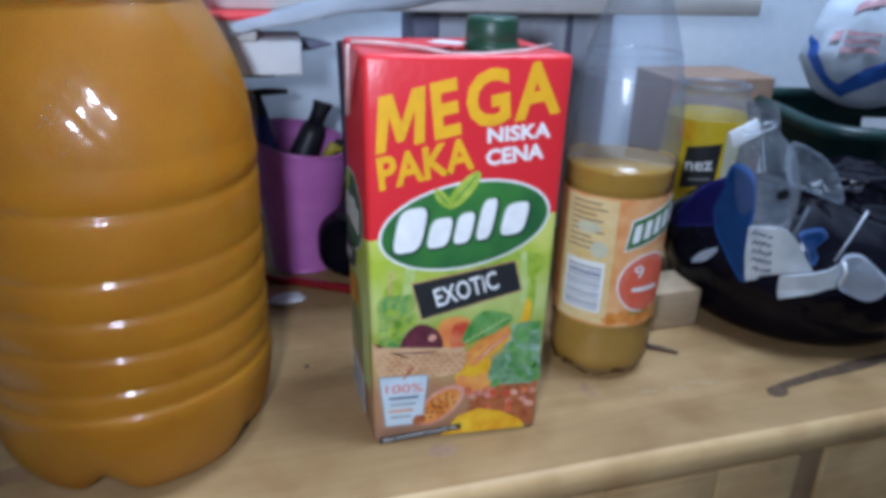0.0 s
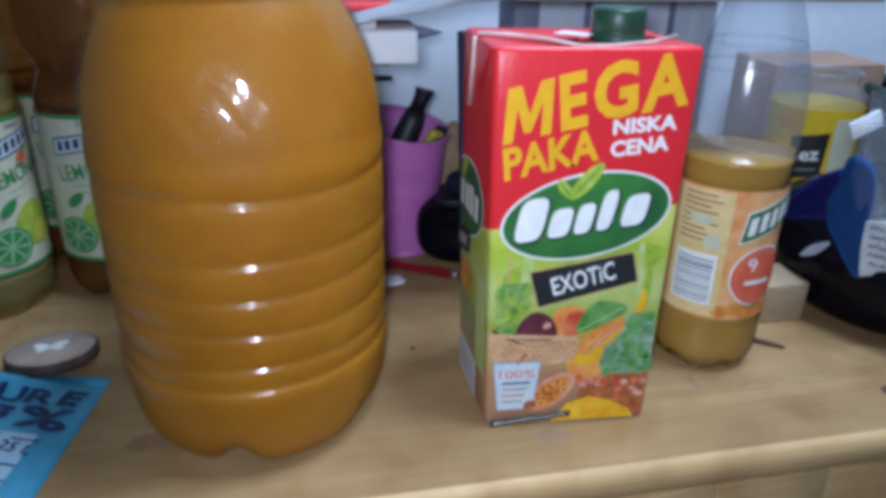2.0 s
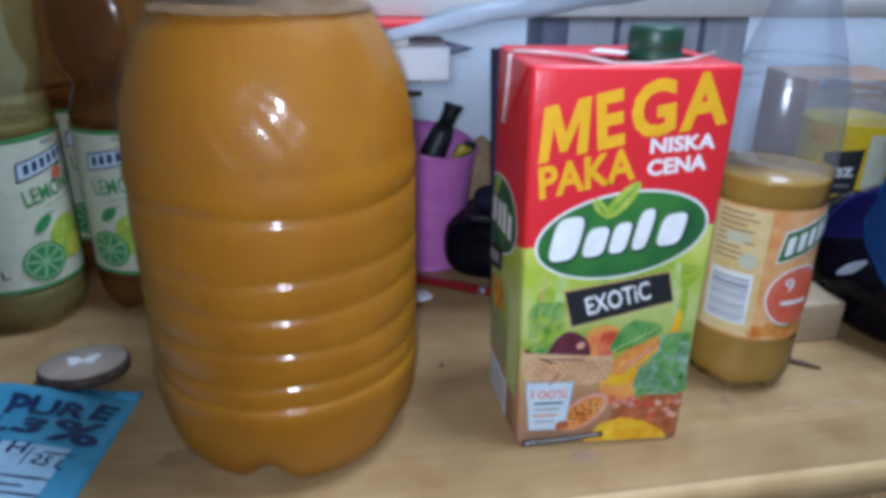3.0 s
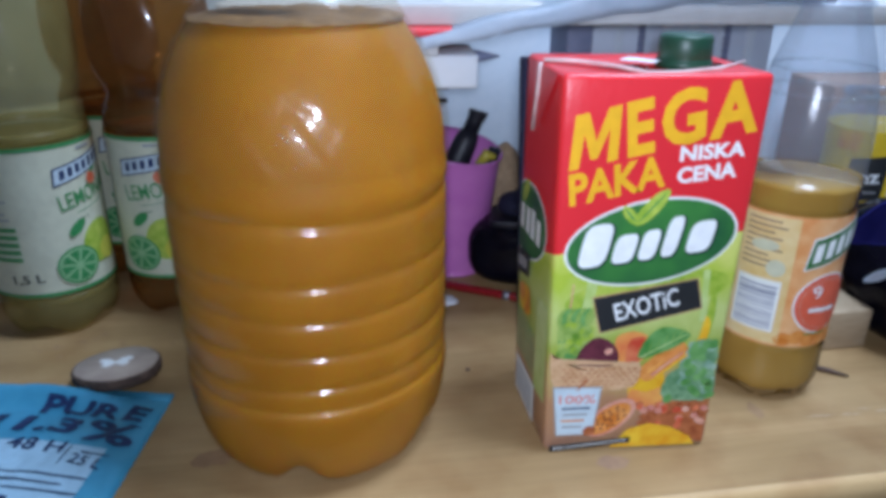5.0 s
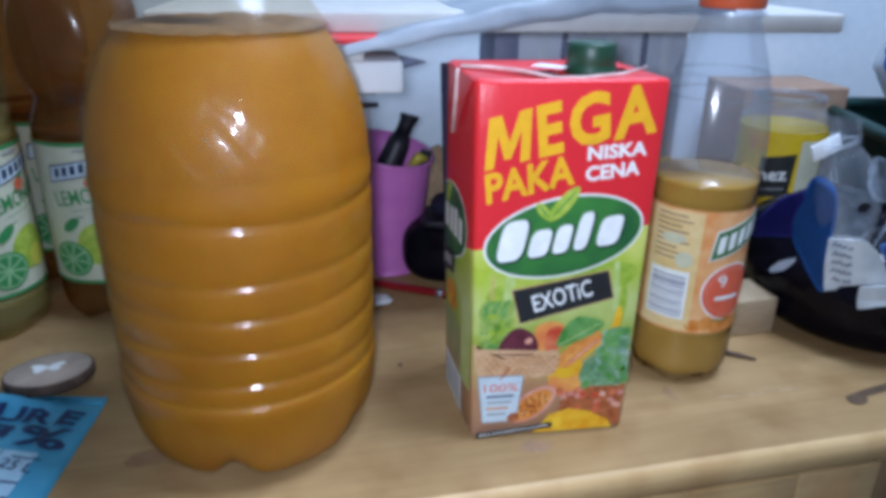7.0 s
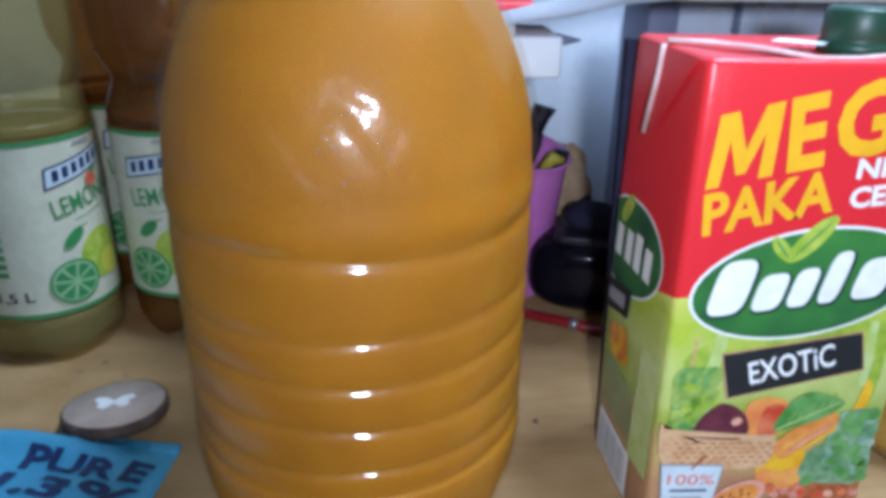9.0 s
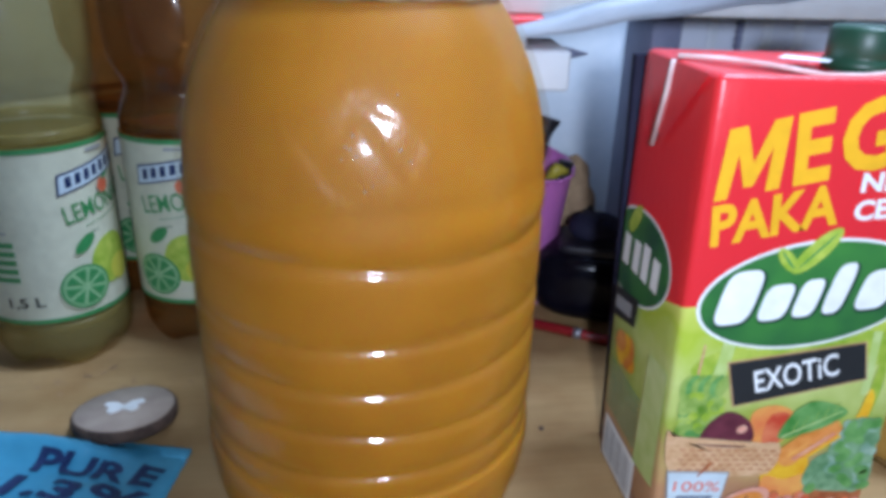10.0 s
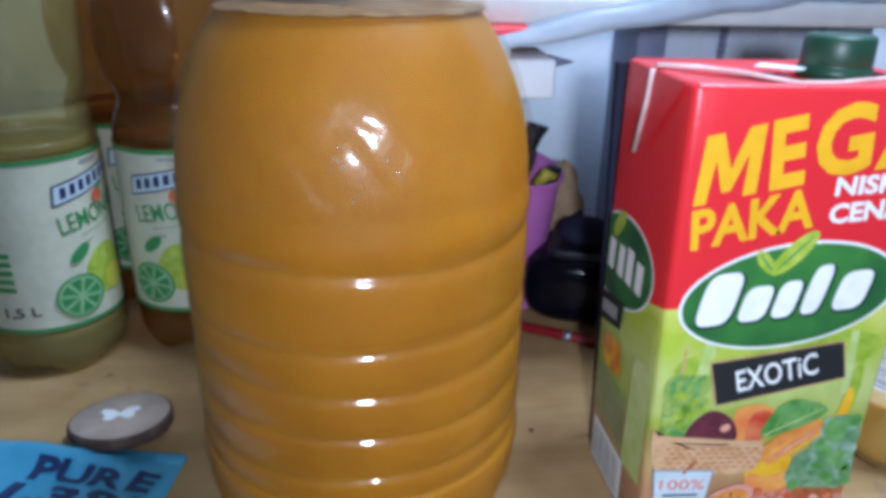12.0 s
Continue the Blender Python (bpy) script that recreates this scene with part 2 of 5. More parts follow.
M["stain"] = surface("purple_stain", (0.28, 0.17, 0.11), (0.36, 0.225, 0.13), 0.6, 120, 60, 0.05)
M["drip"] = surface("brown_stain", (0.27, 0.16, 0.08), (0.36, 0.225, 0.12), 0.6, 120, 90, 0.05)
M["knot"] = surface("knot_wood", (0.2, 0.11, 0.055), (0.32, 0.19, 0.1), 0.6, 120, 70, 0.05)
M["scratch"] = surface("scratched_wood", (0.36, 0.24, 0.13), (0.45, 0.32, 0.19), 0.7, 200, 90, 0.1)
M["lilac_pale"] = surface("pale_lilac_print", (0.56, 0.61, 0.7), (0.63, 0.68, 0.76), 0.6, 50, 9, 0.05)
M["seam_white"] = surface("cut_card_edge", (0.54, 0.36, 0.35), (0.68, 0.55, 0.53), 0.5, 120, 60, 0.1)
# dark matt finish of the slab that stands for shade, and of the knob
M["matt_dark"] = surface("dark_folder", (0.012, 0.012, 0.026), (0.02, 0.02, 0.042), 0.75, 60, 12, 0.03, spec=0.15)
M["black_print"] = flat("black_print", (0.02, 0.022, 0.024), 0.4)
M["gray_print"] = flat("gray_print", (0.3, 0.31, 0.32), 0.45)
M["blue_print"] = flat("blue_print", (0.014, 0.03, 0.1), 0.4)
M["pale"] = flat("pale_blue_print", (0.55, 0.66, 0.72), 0.4)
M["cap_green"] = flat("cap_green", (0.012, 0.055, 0.03), 0.42)
M["juice"] = surface("orange_juice", (0.29, 0.11, 0.0015), (0.366, 0.148, 0.003), 0.6, 26, 6, 0.0, spec=0.2, sub=0.75)
M["foam"] = surface("foam", (0.12, 0.055, 0.012), (0.28, 0.15, 0.05), 0.6, 260, 90, 0.6)
M["pet"] = clear_plastic("clear_pet", (0.93, 0.95, 0.95), 0.06, 0.05, limit=0.3)
M["pet_neck"] = clear_plastic("neck_pet", (0.95, 0.91, 0.83), 0.08, 0.01, 0.1, 0.0, 0.3, 1.4, 0.09)
M["pet_big"] = clear_plastic("ribbed_pet", (0.98, 0.965, 0.93), 0.1, 0.006, 0.1, 0.3, 0.26, 1.42, 0.075)
M["pet_thick"] = clear_plastic("bottle_pet", (0.93, 0.95, 0.98), 0.1, 0.085, 0.08, 0.0, 0.35, 1.38, 0.22)
M["pet_low"] = clear_plastic("smooth_pet", (0.97, 0.96, 0.93), 0.06, 0.0, 0.05)
M["film"] = clear_plastic("clear_film", (0.97, 0.98, 0.99), 0.1, 0.055, 0.5, 0.0, 0.2)
M["film_pale"] = clear_plastic("pale_film", (0.95, 0.97, 0.99), 0.15, 0.15, 0.4, 0.0, 0.3)
M["apple_juice"] = drink_material("pale_amber_juice", (0.46, 0.27, 0.055), (0.55, 0.34, 0.09), (0.93, 0.82, 0.5), 0.68)
M["lemonade"] = drink_material("cloudy_lemonade", (0.3, 0.25, 0.085), (0.37, 0.31, 0.12), (0.92, 0.86, 0.66), 0.38)
M["amber"] = drink_material("amber_drink", (0.13, 0.06, 0.014), (0.22, 0.105, 0.024), (0.8, 0.48, 0.22), 0.42, 0.2, 0.9)
M["orange_label"] = surface("orange_label", (0.72, 0.26, 0.07), (0.85, 0.5, 0.24), 0.4, 90, 35, 0.01)
M["sand"] = surface("sand_label", (0.72, 0.5, 0.2), (0.82, 0.66, 0.36), 0.4, 90, 50, 0.01)
M["coral"] = flat("coral_print", (0.75, 0.13, 0.07), 0.4)
M["cap_red"] = flat("cap_orange_red", (0.7, 0.13, 0.05), 0.4)
M["pot"] = surface("orchid_plastic", (0.5, 0.14, 0.44), (0.58, 0.19, 0.5), 0.3, 60, 8, 0.02)
M["black"] = surface("black_plastic", (0.006, 0.006, 0.011), (0.014, 0.013, 0.02), 0.48, 80, 12, 0.03)
M["gloss_black"] = surface("glossy_black", (0.003, 0.0025, 0.005), (0.006, 0.0055, 0.01), 0.12, 60, 9, 0.1, spec=0.16)
M["navy"] = surface("navy_plastic", (0.014, 0.015, 0.12), (0.026, 0.027, 0.19), 0.35, 60, 8, 0.02)
M["olive"] = flat("olive_plastic", (0.42, 0.34, 0.04), 0.45)
M["cork"] = surface("tan_cork", (0.26, 0.17, 0.1), (0.4, 0.27, 0.16), 0.85, 160, 40, 0.5)
M["red_pen"] = flat("red_lacquer", (0.22, 0.008, 0.012), 0.2, coat=0.6)
M["steel"] = flat("grey_steel", (0.35, 0.36, 0.4), 0.35, metal=0.8)
M["paper"] = surface("white_paper", (0.66, 0.69, 0.72), (0.74, 0.76, 0.78), 0.7, 60, 10, 0.1)
M["beige"] = surface("grey_card", (0.46, 0.46, 0.45), (0.55, 0.54, 0.52), 0.7, 60, 10, 0.1)
M["lilac"] = surface("lilac_card", (0.52, 0.57, 0.69), (0.59, 0.64, 0.75), 0.6, 50, 9, 0.1)
M["lilac_dark"] = surface("dark_lilac_card", (0.19, 0.21, 0.32), (0.25, 0.27, 0.4), 0.6, 50, 9, 0.1)
M["card"] = surface("brown_cardboard", (0.26, 0.16, 0.11), (0.34, 0.22, 0.155), 0.8, 90, 14, 0.2)
M["jar_yellow"] = flat("yellow_label", (0.72, 0.5, 0.02), 0.4)
M["jar_fill"] = surface("cream_filling", (0.5, 0.45, 0.3), (0.6, 0.55, 0.4), 0.4, 50, 10, 0.02)
M["basket"] = surface("dark_green_plastic", (0.005, 0.026, 0.025), (0.01, 0.046, 0.04), 0.4, 50, 9, 0.03)
M["blue"] = surface("blue_plastic", (0.012, 0.07, 0.22), (0.02, 0.11, 0.34), 0.35, 60, 14, 0.15)
M["faded_red"] = surface("faded_red_print", (0.5, 0.26, 0.3), (0.62, 0.4, 0.44), 0.4, 90, 40, 0.05)
M["stripe"] = flat("blue_stripe", (0.03, 0.12, 0.45), 0.4)
M["sack"] = surface("white_plastic_bag", (0.46, 0.54, 0.62), (0.64, 0.7, 0.77), 0.35, 40, 12, 0.5)
M["cyan"] = surface("cyan_foil", (0.04, 0.25, 0.4), (0.075, 0.34, 0.5), 0.3, 50, 16, 0.3)
M["cyan_pale"] = flat("pale_cyan_print", (0.34, 0.53, 0.66), 0.35)
M["bark"] = surface("bark", (0.04, 0.025, 0.02), (0.12, 0.075, 0.055), 0.9, 200, 60, 0.8)
M["slice"] = surface("cut_wood", (0.36, 0.28, 0.23), (0.47, 0.38, 0.31), 0.65, 90, 30, 0.15)
M["block_wood"] = surface("pale_wood", (0.36, 0.26, 0.16), (0.46, 0.35, 0.23), 0.6, 60, 12, 0.1, (1, 1, 4))


# ---- building tools ----
def part(name, bm, material, parent=None, label="", smooth=True):
    me = bpy.data.meshes.new(name)
    bm.normal_update()
    bm.to_mesh(me)
    bm.free()
    for p in me.polygons:
        p.use_smooth = smooth
    me.materials.append(M[material])
    ob = new(name, me)
    if parent:
        ob.parent = parent
    if label:
        tagged(ob, label)
    return ob


def thing(name, label, category, group="", at=(0, 0, 0), turn=0, tilt=(0, 0)):
    ob = tagged(new(name), label, category, group)
    ob.matrix_basis = pose(*at, tilt[0], tilt[1], turn)
    ob.empty_display_size = 0.02
    return ob


def box(x0, x1, y0, y1, z0, z1, bevel=0.001, segments=2):
    bm = bmesh.new()
    bmesh.ops.create_cube(bm, size=1)
    for v in bm.verts:
        v.co = Vector(((x0 + x1) / 2 + v.co.x * (x1 - x0), (y0 + y1) / 2 + v.co.y * (y1 - y0), (z0 + z1) / 2 + v.co.z * (z1 - z0)))
    if bevel:
        bmesh.ops.bevel(bm, geom=bm.edges[:], offset=bevel, segments=segments, profile=0.5, affect="EDGES")
    return bm


def lathe(profile, segments=64, shape=None, close_top=False, close_base=True):
    """Turns a profile of (radius, height) round z. shape(angle, r, z) may change r and z."""
    bm = bmesh.new()
    rings = []
    for r, z in profile:
        ring = []
        for k in range(segments):
            a = 2 * math.pi * k / segments
            rr, zz = shape(a, r, z) if shape else (r, z)
            ring.append(bm.verts.new((rr * math.sin(a), -rr * math.cos(a), zz)))
        rings.append(ring)
    for lo, hi in zip(rings, rings[1:]):
        for k in range(segments):
            q = (k + 1) % segments
            bm.faces.new((lo[k], lo[q], hi[q], hi[k]))
    if close_base:
        bm.faces.new(list(reversed(rings[0])))
    if close_top:
        bm.faces.new(rings[-1])
    return bm


def smooth_profile(points, steps=6):
    """A finer profile through the given (radius, height) points."""
    out = []
    n = len(points)
    for i in range(n - 1):
        p0, p1, p2, p3 = (Vector(points[max(0, min(n - 1, j))]) for j in (i - 1, i, i + 1, i + 2))
        for k in range(steps):
            t = k / steps
            q = 0.5 * (2 * p1 + (p2 - p0) * t + (2 * p0 - 5 * p1 + 4 * p2 - p3) * t * t + (3 * p1 - p0 - 3 * p2 + p3) * t ** 3)
            out.append((max(0.0005, q.x), q.y))
    out.append(tuple(points[-1]))
    return out


def tube(points, radius, segments=10, ends=True, taper=None):
    """A round rod along the points."""
    bm = bmesh.new()
    rings = []
    pts = [Vector(p) for p in points]
    for i, p in enumerate(pts):
        d = (pts[min(i + 1, len(pts) - 1)] - pts[max(i - 1, 0)]).normalized()
        u = d.orthogonal().normalized() if i == 0 else (u - d * u.dot(d)).normalized()
        w = d.cross(u)
        r = taper[i] if taper else radius
        rings.append([bm.verts.new(p + (u * math.cos(a) + w * math.sin(a)) * r) for a in (2 * math.pi * k / segments for k in range(segments))])
    for lo, hi in zip(rings, rings[1:]):
        for k in range(segments):
            q = (k + 1) % segments
            bm.faces.new((lo[k], lo[q], hi[q], hi[k]))
    if ends:
        bm.faces.new(list(reversed(rings[0])))
        bm.faces.new(rings[-1])
    return bm


def on_front(u, v, o):
    return (u, -o, v)


def on_side(u, v, o):
    return (-0.072 * u - 0.0045 * (v / 0.2385) * (1 - 5 * u) - o, u, v)


def on_top(u, v, o):
    return (u, v, o)


def round_of(radius, phase=0.0):
    def place(u, v, o):
        a = u / radius + radians(phase)
        return ((radius + o) * math.sin(a), -(radius + o) * math.cos(a), v)
    return place


def outline(points, place, o, rings=1):
    """A flat print of that outline, laid on a surface, o above it."""
    bm = bmesh.new()
    cu, cv = sum(p[0] for p in points) / len(points), sum(p[1] for p in points) / len(points)
    mid = bm.verts.new(place(cu, cv, o))
    loops = [[bm.verts.new(place(cu + (u - cu) * k / rings, cv + (v - cv) * k / rings, o)) for u, v in points] for k in range(1, rings + 1)]
    n = len(points)
    for k in range(n):
        q = (k + 1) % n
        bm.faces.new((mid, loops[0][k], loops[0][q]))
        for lo, hi in zip(loops, loops[1:]):
            bm.faces.new((lo[k], hi[k], hi[q], lo[q]))
    return bm


def oval(cu, cv, ru, rv, turn=0.0, n=40):
    c, s = math.cos(radians(turn)), math.sin(radians(turn))
    return [(cu + ru * math.cos(a) * c - rv * math.sin(a) * s, cv + ru * math.cos(a) * s + rv * math.sin(a) * c) for a in (2 * math.pi * k / n for k in range(n))]


def quad(points, cuts=6):
    """The outline of a four-cornered field with its sides cut finely."""
    out = []
    for (a, b), (c, d) in zip(points, points[1:] + points[:1]):
        out += [(a + (c - a) * k / cuts, b + (d - b) * k / cuts) for k in range(cuts)]
    return out


def rounded(points, steps=6):
    """A closed smooth outline through the points."""
    out, n = [], len(points)
    for i in range(n):
        p0, p1, p2, p3 = (Vector(points[(i + j) % n]) for j in (-1, 0, 1, 2))
        for k in range(steps):
            t = k / steps
            q = 0.5 * (2 * p1 + (p2 - p0) * t + (2 * p0 - 5 * p1 + 4 * p2 - p3) * t * t + (3 * p1 - p0 - 3 * p2 + p3) * t ** 3)
            out.append((q.x, q.y))
    return out


def field(u0, u1, v0, v1, cuts=8):
    return quad([(u0, v0), (u1, v0), (u1, v1), (u0, v1)], cuts)


def lettering(text, start, end, height, place, o, bold=0.0, slant=0.0, fine=0):
    """Letters of the built-in font, laid on a surface from start to end."""
    curve = bpy.data.curves.new("letters", "FONT")
    curve.body, curve.size, curve.offset, curve.shear, curve.resolution_u = text, 1.0, bold, slant, 3
    ob = bpy.data.objects.new("letters", curve)
    me = bpy.data.meshes.new_from_object(ob)
    bm = bmesh.new()
    bm.from_mesh(me)
    bpy.data.objects.remove(ob)
    bpy.data.curves.remove(curve)
    bpy.data.meshes.remove(me)
    for k in range(fine):
        bmesh.ops.triangulate(bm, faces=bm.faces[:])
        bmesh.ops.subdivide_edges(bm, edges=[e for e in bm.edges if e.calc_length() > 0.11], cuts=1)
    x0, x1 = min(v.co.x for v in bm.verts), max(v.co.x for v in bm.verts)
    y0, y1 = min(v.co.y for v in bm.verts), max(v.co.y for v in bm.verts)
    du, dv = end[0] - start[0], end[1] - start[1]
    length = math.hypot(du, dv)
    for v in bm.verts:
        s, h = (v.co.x - x0) / (x1 - x0), (v.co.y - y0) / (y1 - y0) * height
        v.co = Vector(place(start[0] + du * s - dv / length * h, start[1] + dv * s + du / length * h, o))
    bmesh.ops.triangulate(bm, faces=bm.faces[:])
    return bm


LAID = [0]


def print_on(parent, name, points, place, layer, material, rings=1, label=""):
    LAID[0] = (LAID[0] + 1) % 40
    if place not in (on_front, on_side, on_top):
        wide = max(p[0] for p in points) - min(p[0] for p in points)
        rings = max(rings, int(wide / 0.004) + 1)
    return part(name, outline(points, place, 0.00025 * (layer + LAID[0] / 42), rings), material, parent, label, False)


def words_on(parent, text, start, end, height, place, layer, material, bold=0.0, slant=0.0, label="", fine=0):
    return part("lettering", lettering(text, start, end, height, place, 0.00025 * layer, bold, slant, fine), material, parent, label, False)


# ---- the room ----
def structure(name, bm, material, label):
    ob = part(name, bm, material, None, label, False)
    return tagged(ob, kind="structure", category="room")


structure("wall_north", box(-2.4, 2.4, 0.47, 0.57, -0.85, 1.7, 0), "wall", "plain pale bluish-white painted wall behind the chest")
structure("wall_west", box(-2.5, -2.4, -3.0, 0.57, -0.85, 1.7, 0), "wall", "plain pale bluish-white painted wall")
structure("wall_east", box(2.4, 2.5, -3.0, 0.57, -0.85, 1.7, 0), "wall", "plain pale bluish-white painted wall")
structure("wall_south", box(-2.5, 2.5, -3.1, -3.0, -0.85, 1.7, 0), "wall", "plain pale bluish-white painted wall")
structure("floor", box(-2.5, 2.5, -3.1, 0.57, -0.95, -0.85, 0), "floor", "brown wooden floor of the room")
structure("ceiling", box(-2.5, 2.5, -3.1, 0.57, 1.7, 1.8, 0), "ceiling", "plain white ceiling of the room")


# ---- the chest whose top carries everything ----
def chest():
    t = thing("wooden_chest", "natural pine chest with a worn top and a rounded front edge", "chest", at=(0, 0, 0), turn=4.5)
    edges = [-0.0495, 0.065, 0.172, 0.285, 0.392, 0.44]
    for k, (a, b) in enumerate(zip(edges, edges[1:])):
        part("plank", box(-0.95, 1.1, a, b - 0.0001, -0.022, 0.0, 0.0001, 1), "wood", t, smooth=False)
    bm = bmesh.new()
    loops = []
    pts = [(0.0, 0.0), (-0.003, -0.0006), (-0.006, -0.0032), (-0.0078, -0.0085), (-0.008, -0.0145), (-0.0066, -0.0195), (-0.003, -0.0232), (0.0, -0.0245)]
    for x in (-0.95, 1.1):
        loops.append([bm.verts.new((x, -0.0498 + py, pz)) for py, pz in pts])
    for k in range(len(pts) - 1):
        bm.faces.new((loops[0][k], loops[0][k + 1], loops[1][k + 1], loops[1][k]))
    part("edge_moulding", bm, "wood_front", t, "rounded pine edge moulding")
    part("carcass", box(-0.93, 1.08, -0.02, 0.43, -0.84, -0.0252, 0.002), "wood_front", t)
    for x0, x1 in ((-0.9, -0.46), (-0.44, 0.1375), (0.1385, 0.2195), (0.221, 0.287), (0.3095, 0.9)):
        part("front_panel", box(x0, x1, -0.0535, -0.021, -0.6, -0.0256, 0.001), "wood_front", t)
    part("stile", box(0.2874, 0.3091, -0.0505, -0.0205, -0.6, -0.0256, 0.0006), "gap", t, "darker recessed stile between two front panels")
    return t


chest()


# ---- things on the chest ----
def big_bottle():
    t = thing("water_bottle", "large clear plastic bottle full of cloudy orange-brown juice", "bottle", at=(-0.143, 0.046, 0))
    R = 0.083
    pts = [(0.01, 0.016), (0.03, 0.012), (0.058, 0.001), (0.0675, 0.0005), (0.0745, 0.009), (0.079, 0.020), (0.082, 0.035), (0.0838, 0.052), (0.0835, 0.06)]
    low = smooth_profile(pts, 8)[:-1]
    body = []
    z = 0.06
    while z < 0.172:
        body.append((0.083, z))
        z += 0.0006
    up = smooth_profile([(0.083, 0.172), (0.0838, 0.195), (0.0818, 0.212), (0.0782, 0.226), (0.0736, 0.238), (0.0672, 0.251), (0.0595, 0.2625)], 9)
    grooves = ((0.0612, 0.0014, 0.0018), (0.0748, 0.0019, 0.0021), (0.0955, 0.0019, 0.0022), (0.117, 0.0016, 0.0022), (0.137, 0.0015, 0.0023), (0.1705, 0.0016, 0.0027))

    def shape(a, r, z):
        for gz, depth, wide in grooves:
            zz = z - gz - 0.0008 * math.sin(3 * a + gz * 90)
            r -= depth * math.exp(-(zz / wide) ** 2) + 0.0005 * math.exp(-(zz / 0.0065) ** 2)
        if 0.176 < z < 0.25:
            # crossing creases round the shoulder, seventeen each way
            step = 2 * math.pi / 17
            fall = ((z - 0.228 + 0.11 * (a - 0.022)) / (0.11 * step) + 0.5) % 1.0 - 0.5
            rise = ((z - 0.228 - 0.15 * (a - 0.022)) / (0.15 * step) + 0.5) % 1.0 - 0.5
            fade = min(1, max(0, (z - 0.194) / 0.008)) * min(1, max(0, (0.236 - z) / 0.01))
            high = min(1, max(0, (z - 0.203) / 0.008))
            ledge = (1 - 2 * max(0, fall)) / (1 + math.exp(-max(-0.5, fall) * 0.11 * step / 1.7 / 0.0011))
            lap = (1 - 2 * max(0, rise)) / (1 + math.exp(-rise * 0.15 * step / 2.1 / 0.0012))
            r -= fade * (0.0016 * ledge + high * 0.0007 * lap)
        r += 0.0003 * noise.noise((math.sin(a) * 4, math.cos(a) * 4, z * 50)) + 0.0006 * noise.noise((math.sin(a) * 1.5, math.cos(a) * 1.5, z * 18))
        if z < 0.05 and r > 0.03:
            z += (0.5 + 0.5 * math.cos(5 * (a + radians(7)))) ** 6 * 0.012 * (1 - z / 0.05) * min(1, (r - 0.03) / 0.02)
        return r, z
    def still(a, r, z):
        rr, zz = shape(a, r, z)
        over = min(1, max(0, (z - 0.18) / 0.012))
        rr = (rr * 0.6 + r * 0.4) * (1 - over) + (r - 0.0021) * over
        return rr * 0.995 - 0.0008, zz + (0.0012 if z < 0.05 else 0.0)
    part("juice", lathe(low + body[::4] + up, 120, still, True), "juice", t, "cloudy orange-brown juice")
    wall = part("ribbed_wall", lathe(low + body + up, 256, shape, False), "pet_big", t, "clear ribbed plastic wall")
    wall.visible_shadow = False
    bm, rng = bmesh.new(), random.Random(21)
    for k in range(16):
        a, z, size = rng.gauss(0.04, 0.1), rng.gauss(0.216, 0.011), rng.uniform(0.0003, 0.0008)
        q = min(up, key=lambda p: abs(p[1] - z))[0] + 0.0002
        bmesh.ops.create_icosphere(bm, subdivisions=2, radius=size, matrix=Matrix.Translation((q * math.sin(a), -q * math.cos(a), z)))
    drops = part("droplets", bm, "pet", t, "tiny clear droplets on the shoulder")
    drops.visible_shadow = False
    part("foam", lathe([(0.02, 0.2645), (0.045, 0.2655), (0.057, 0.2638), (0.0585, 0.2632)], 72, lambda a, r, z: (r, z + 0.0016 * noise.noise((r * 300 * math.sin(a), r * 300 * math.cos(a), 3))), False), "foam", t, "thin bubbly foam ring")
    neck = smooth_profile([(0.0597, 0.2627), (0.052, 0.274), (0.04, 0.288), (0.028, 0.299), (0.021, 0.306), (0.0195, 0.314), (0.0195, 0.328)], 6)
    sh = part("shoulder", lathe(neck, 96, None, False, False), "pet_neck", t, "clear plastic shoulder")
    sh.visible_shadow = False
    part("cap", lathe([(0.022, 0.316), (0.0235, 0.318), (0.0235, 0.332), (0.021, 0.334), (0.004, 0.3345)], 48, None, True), "cap_red", t)
    return t


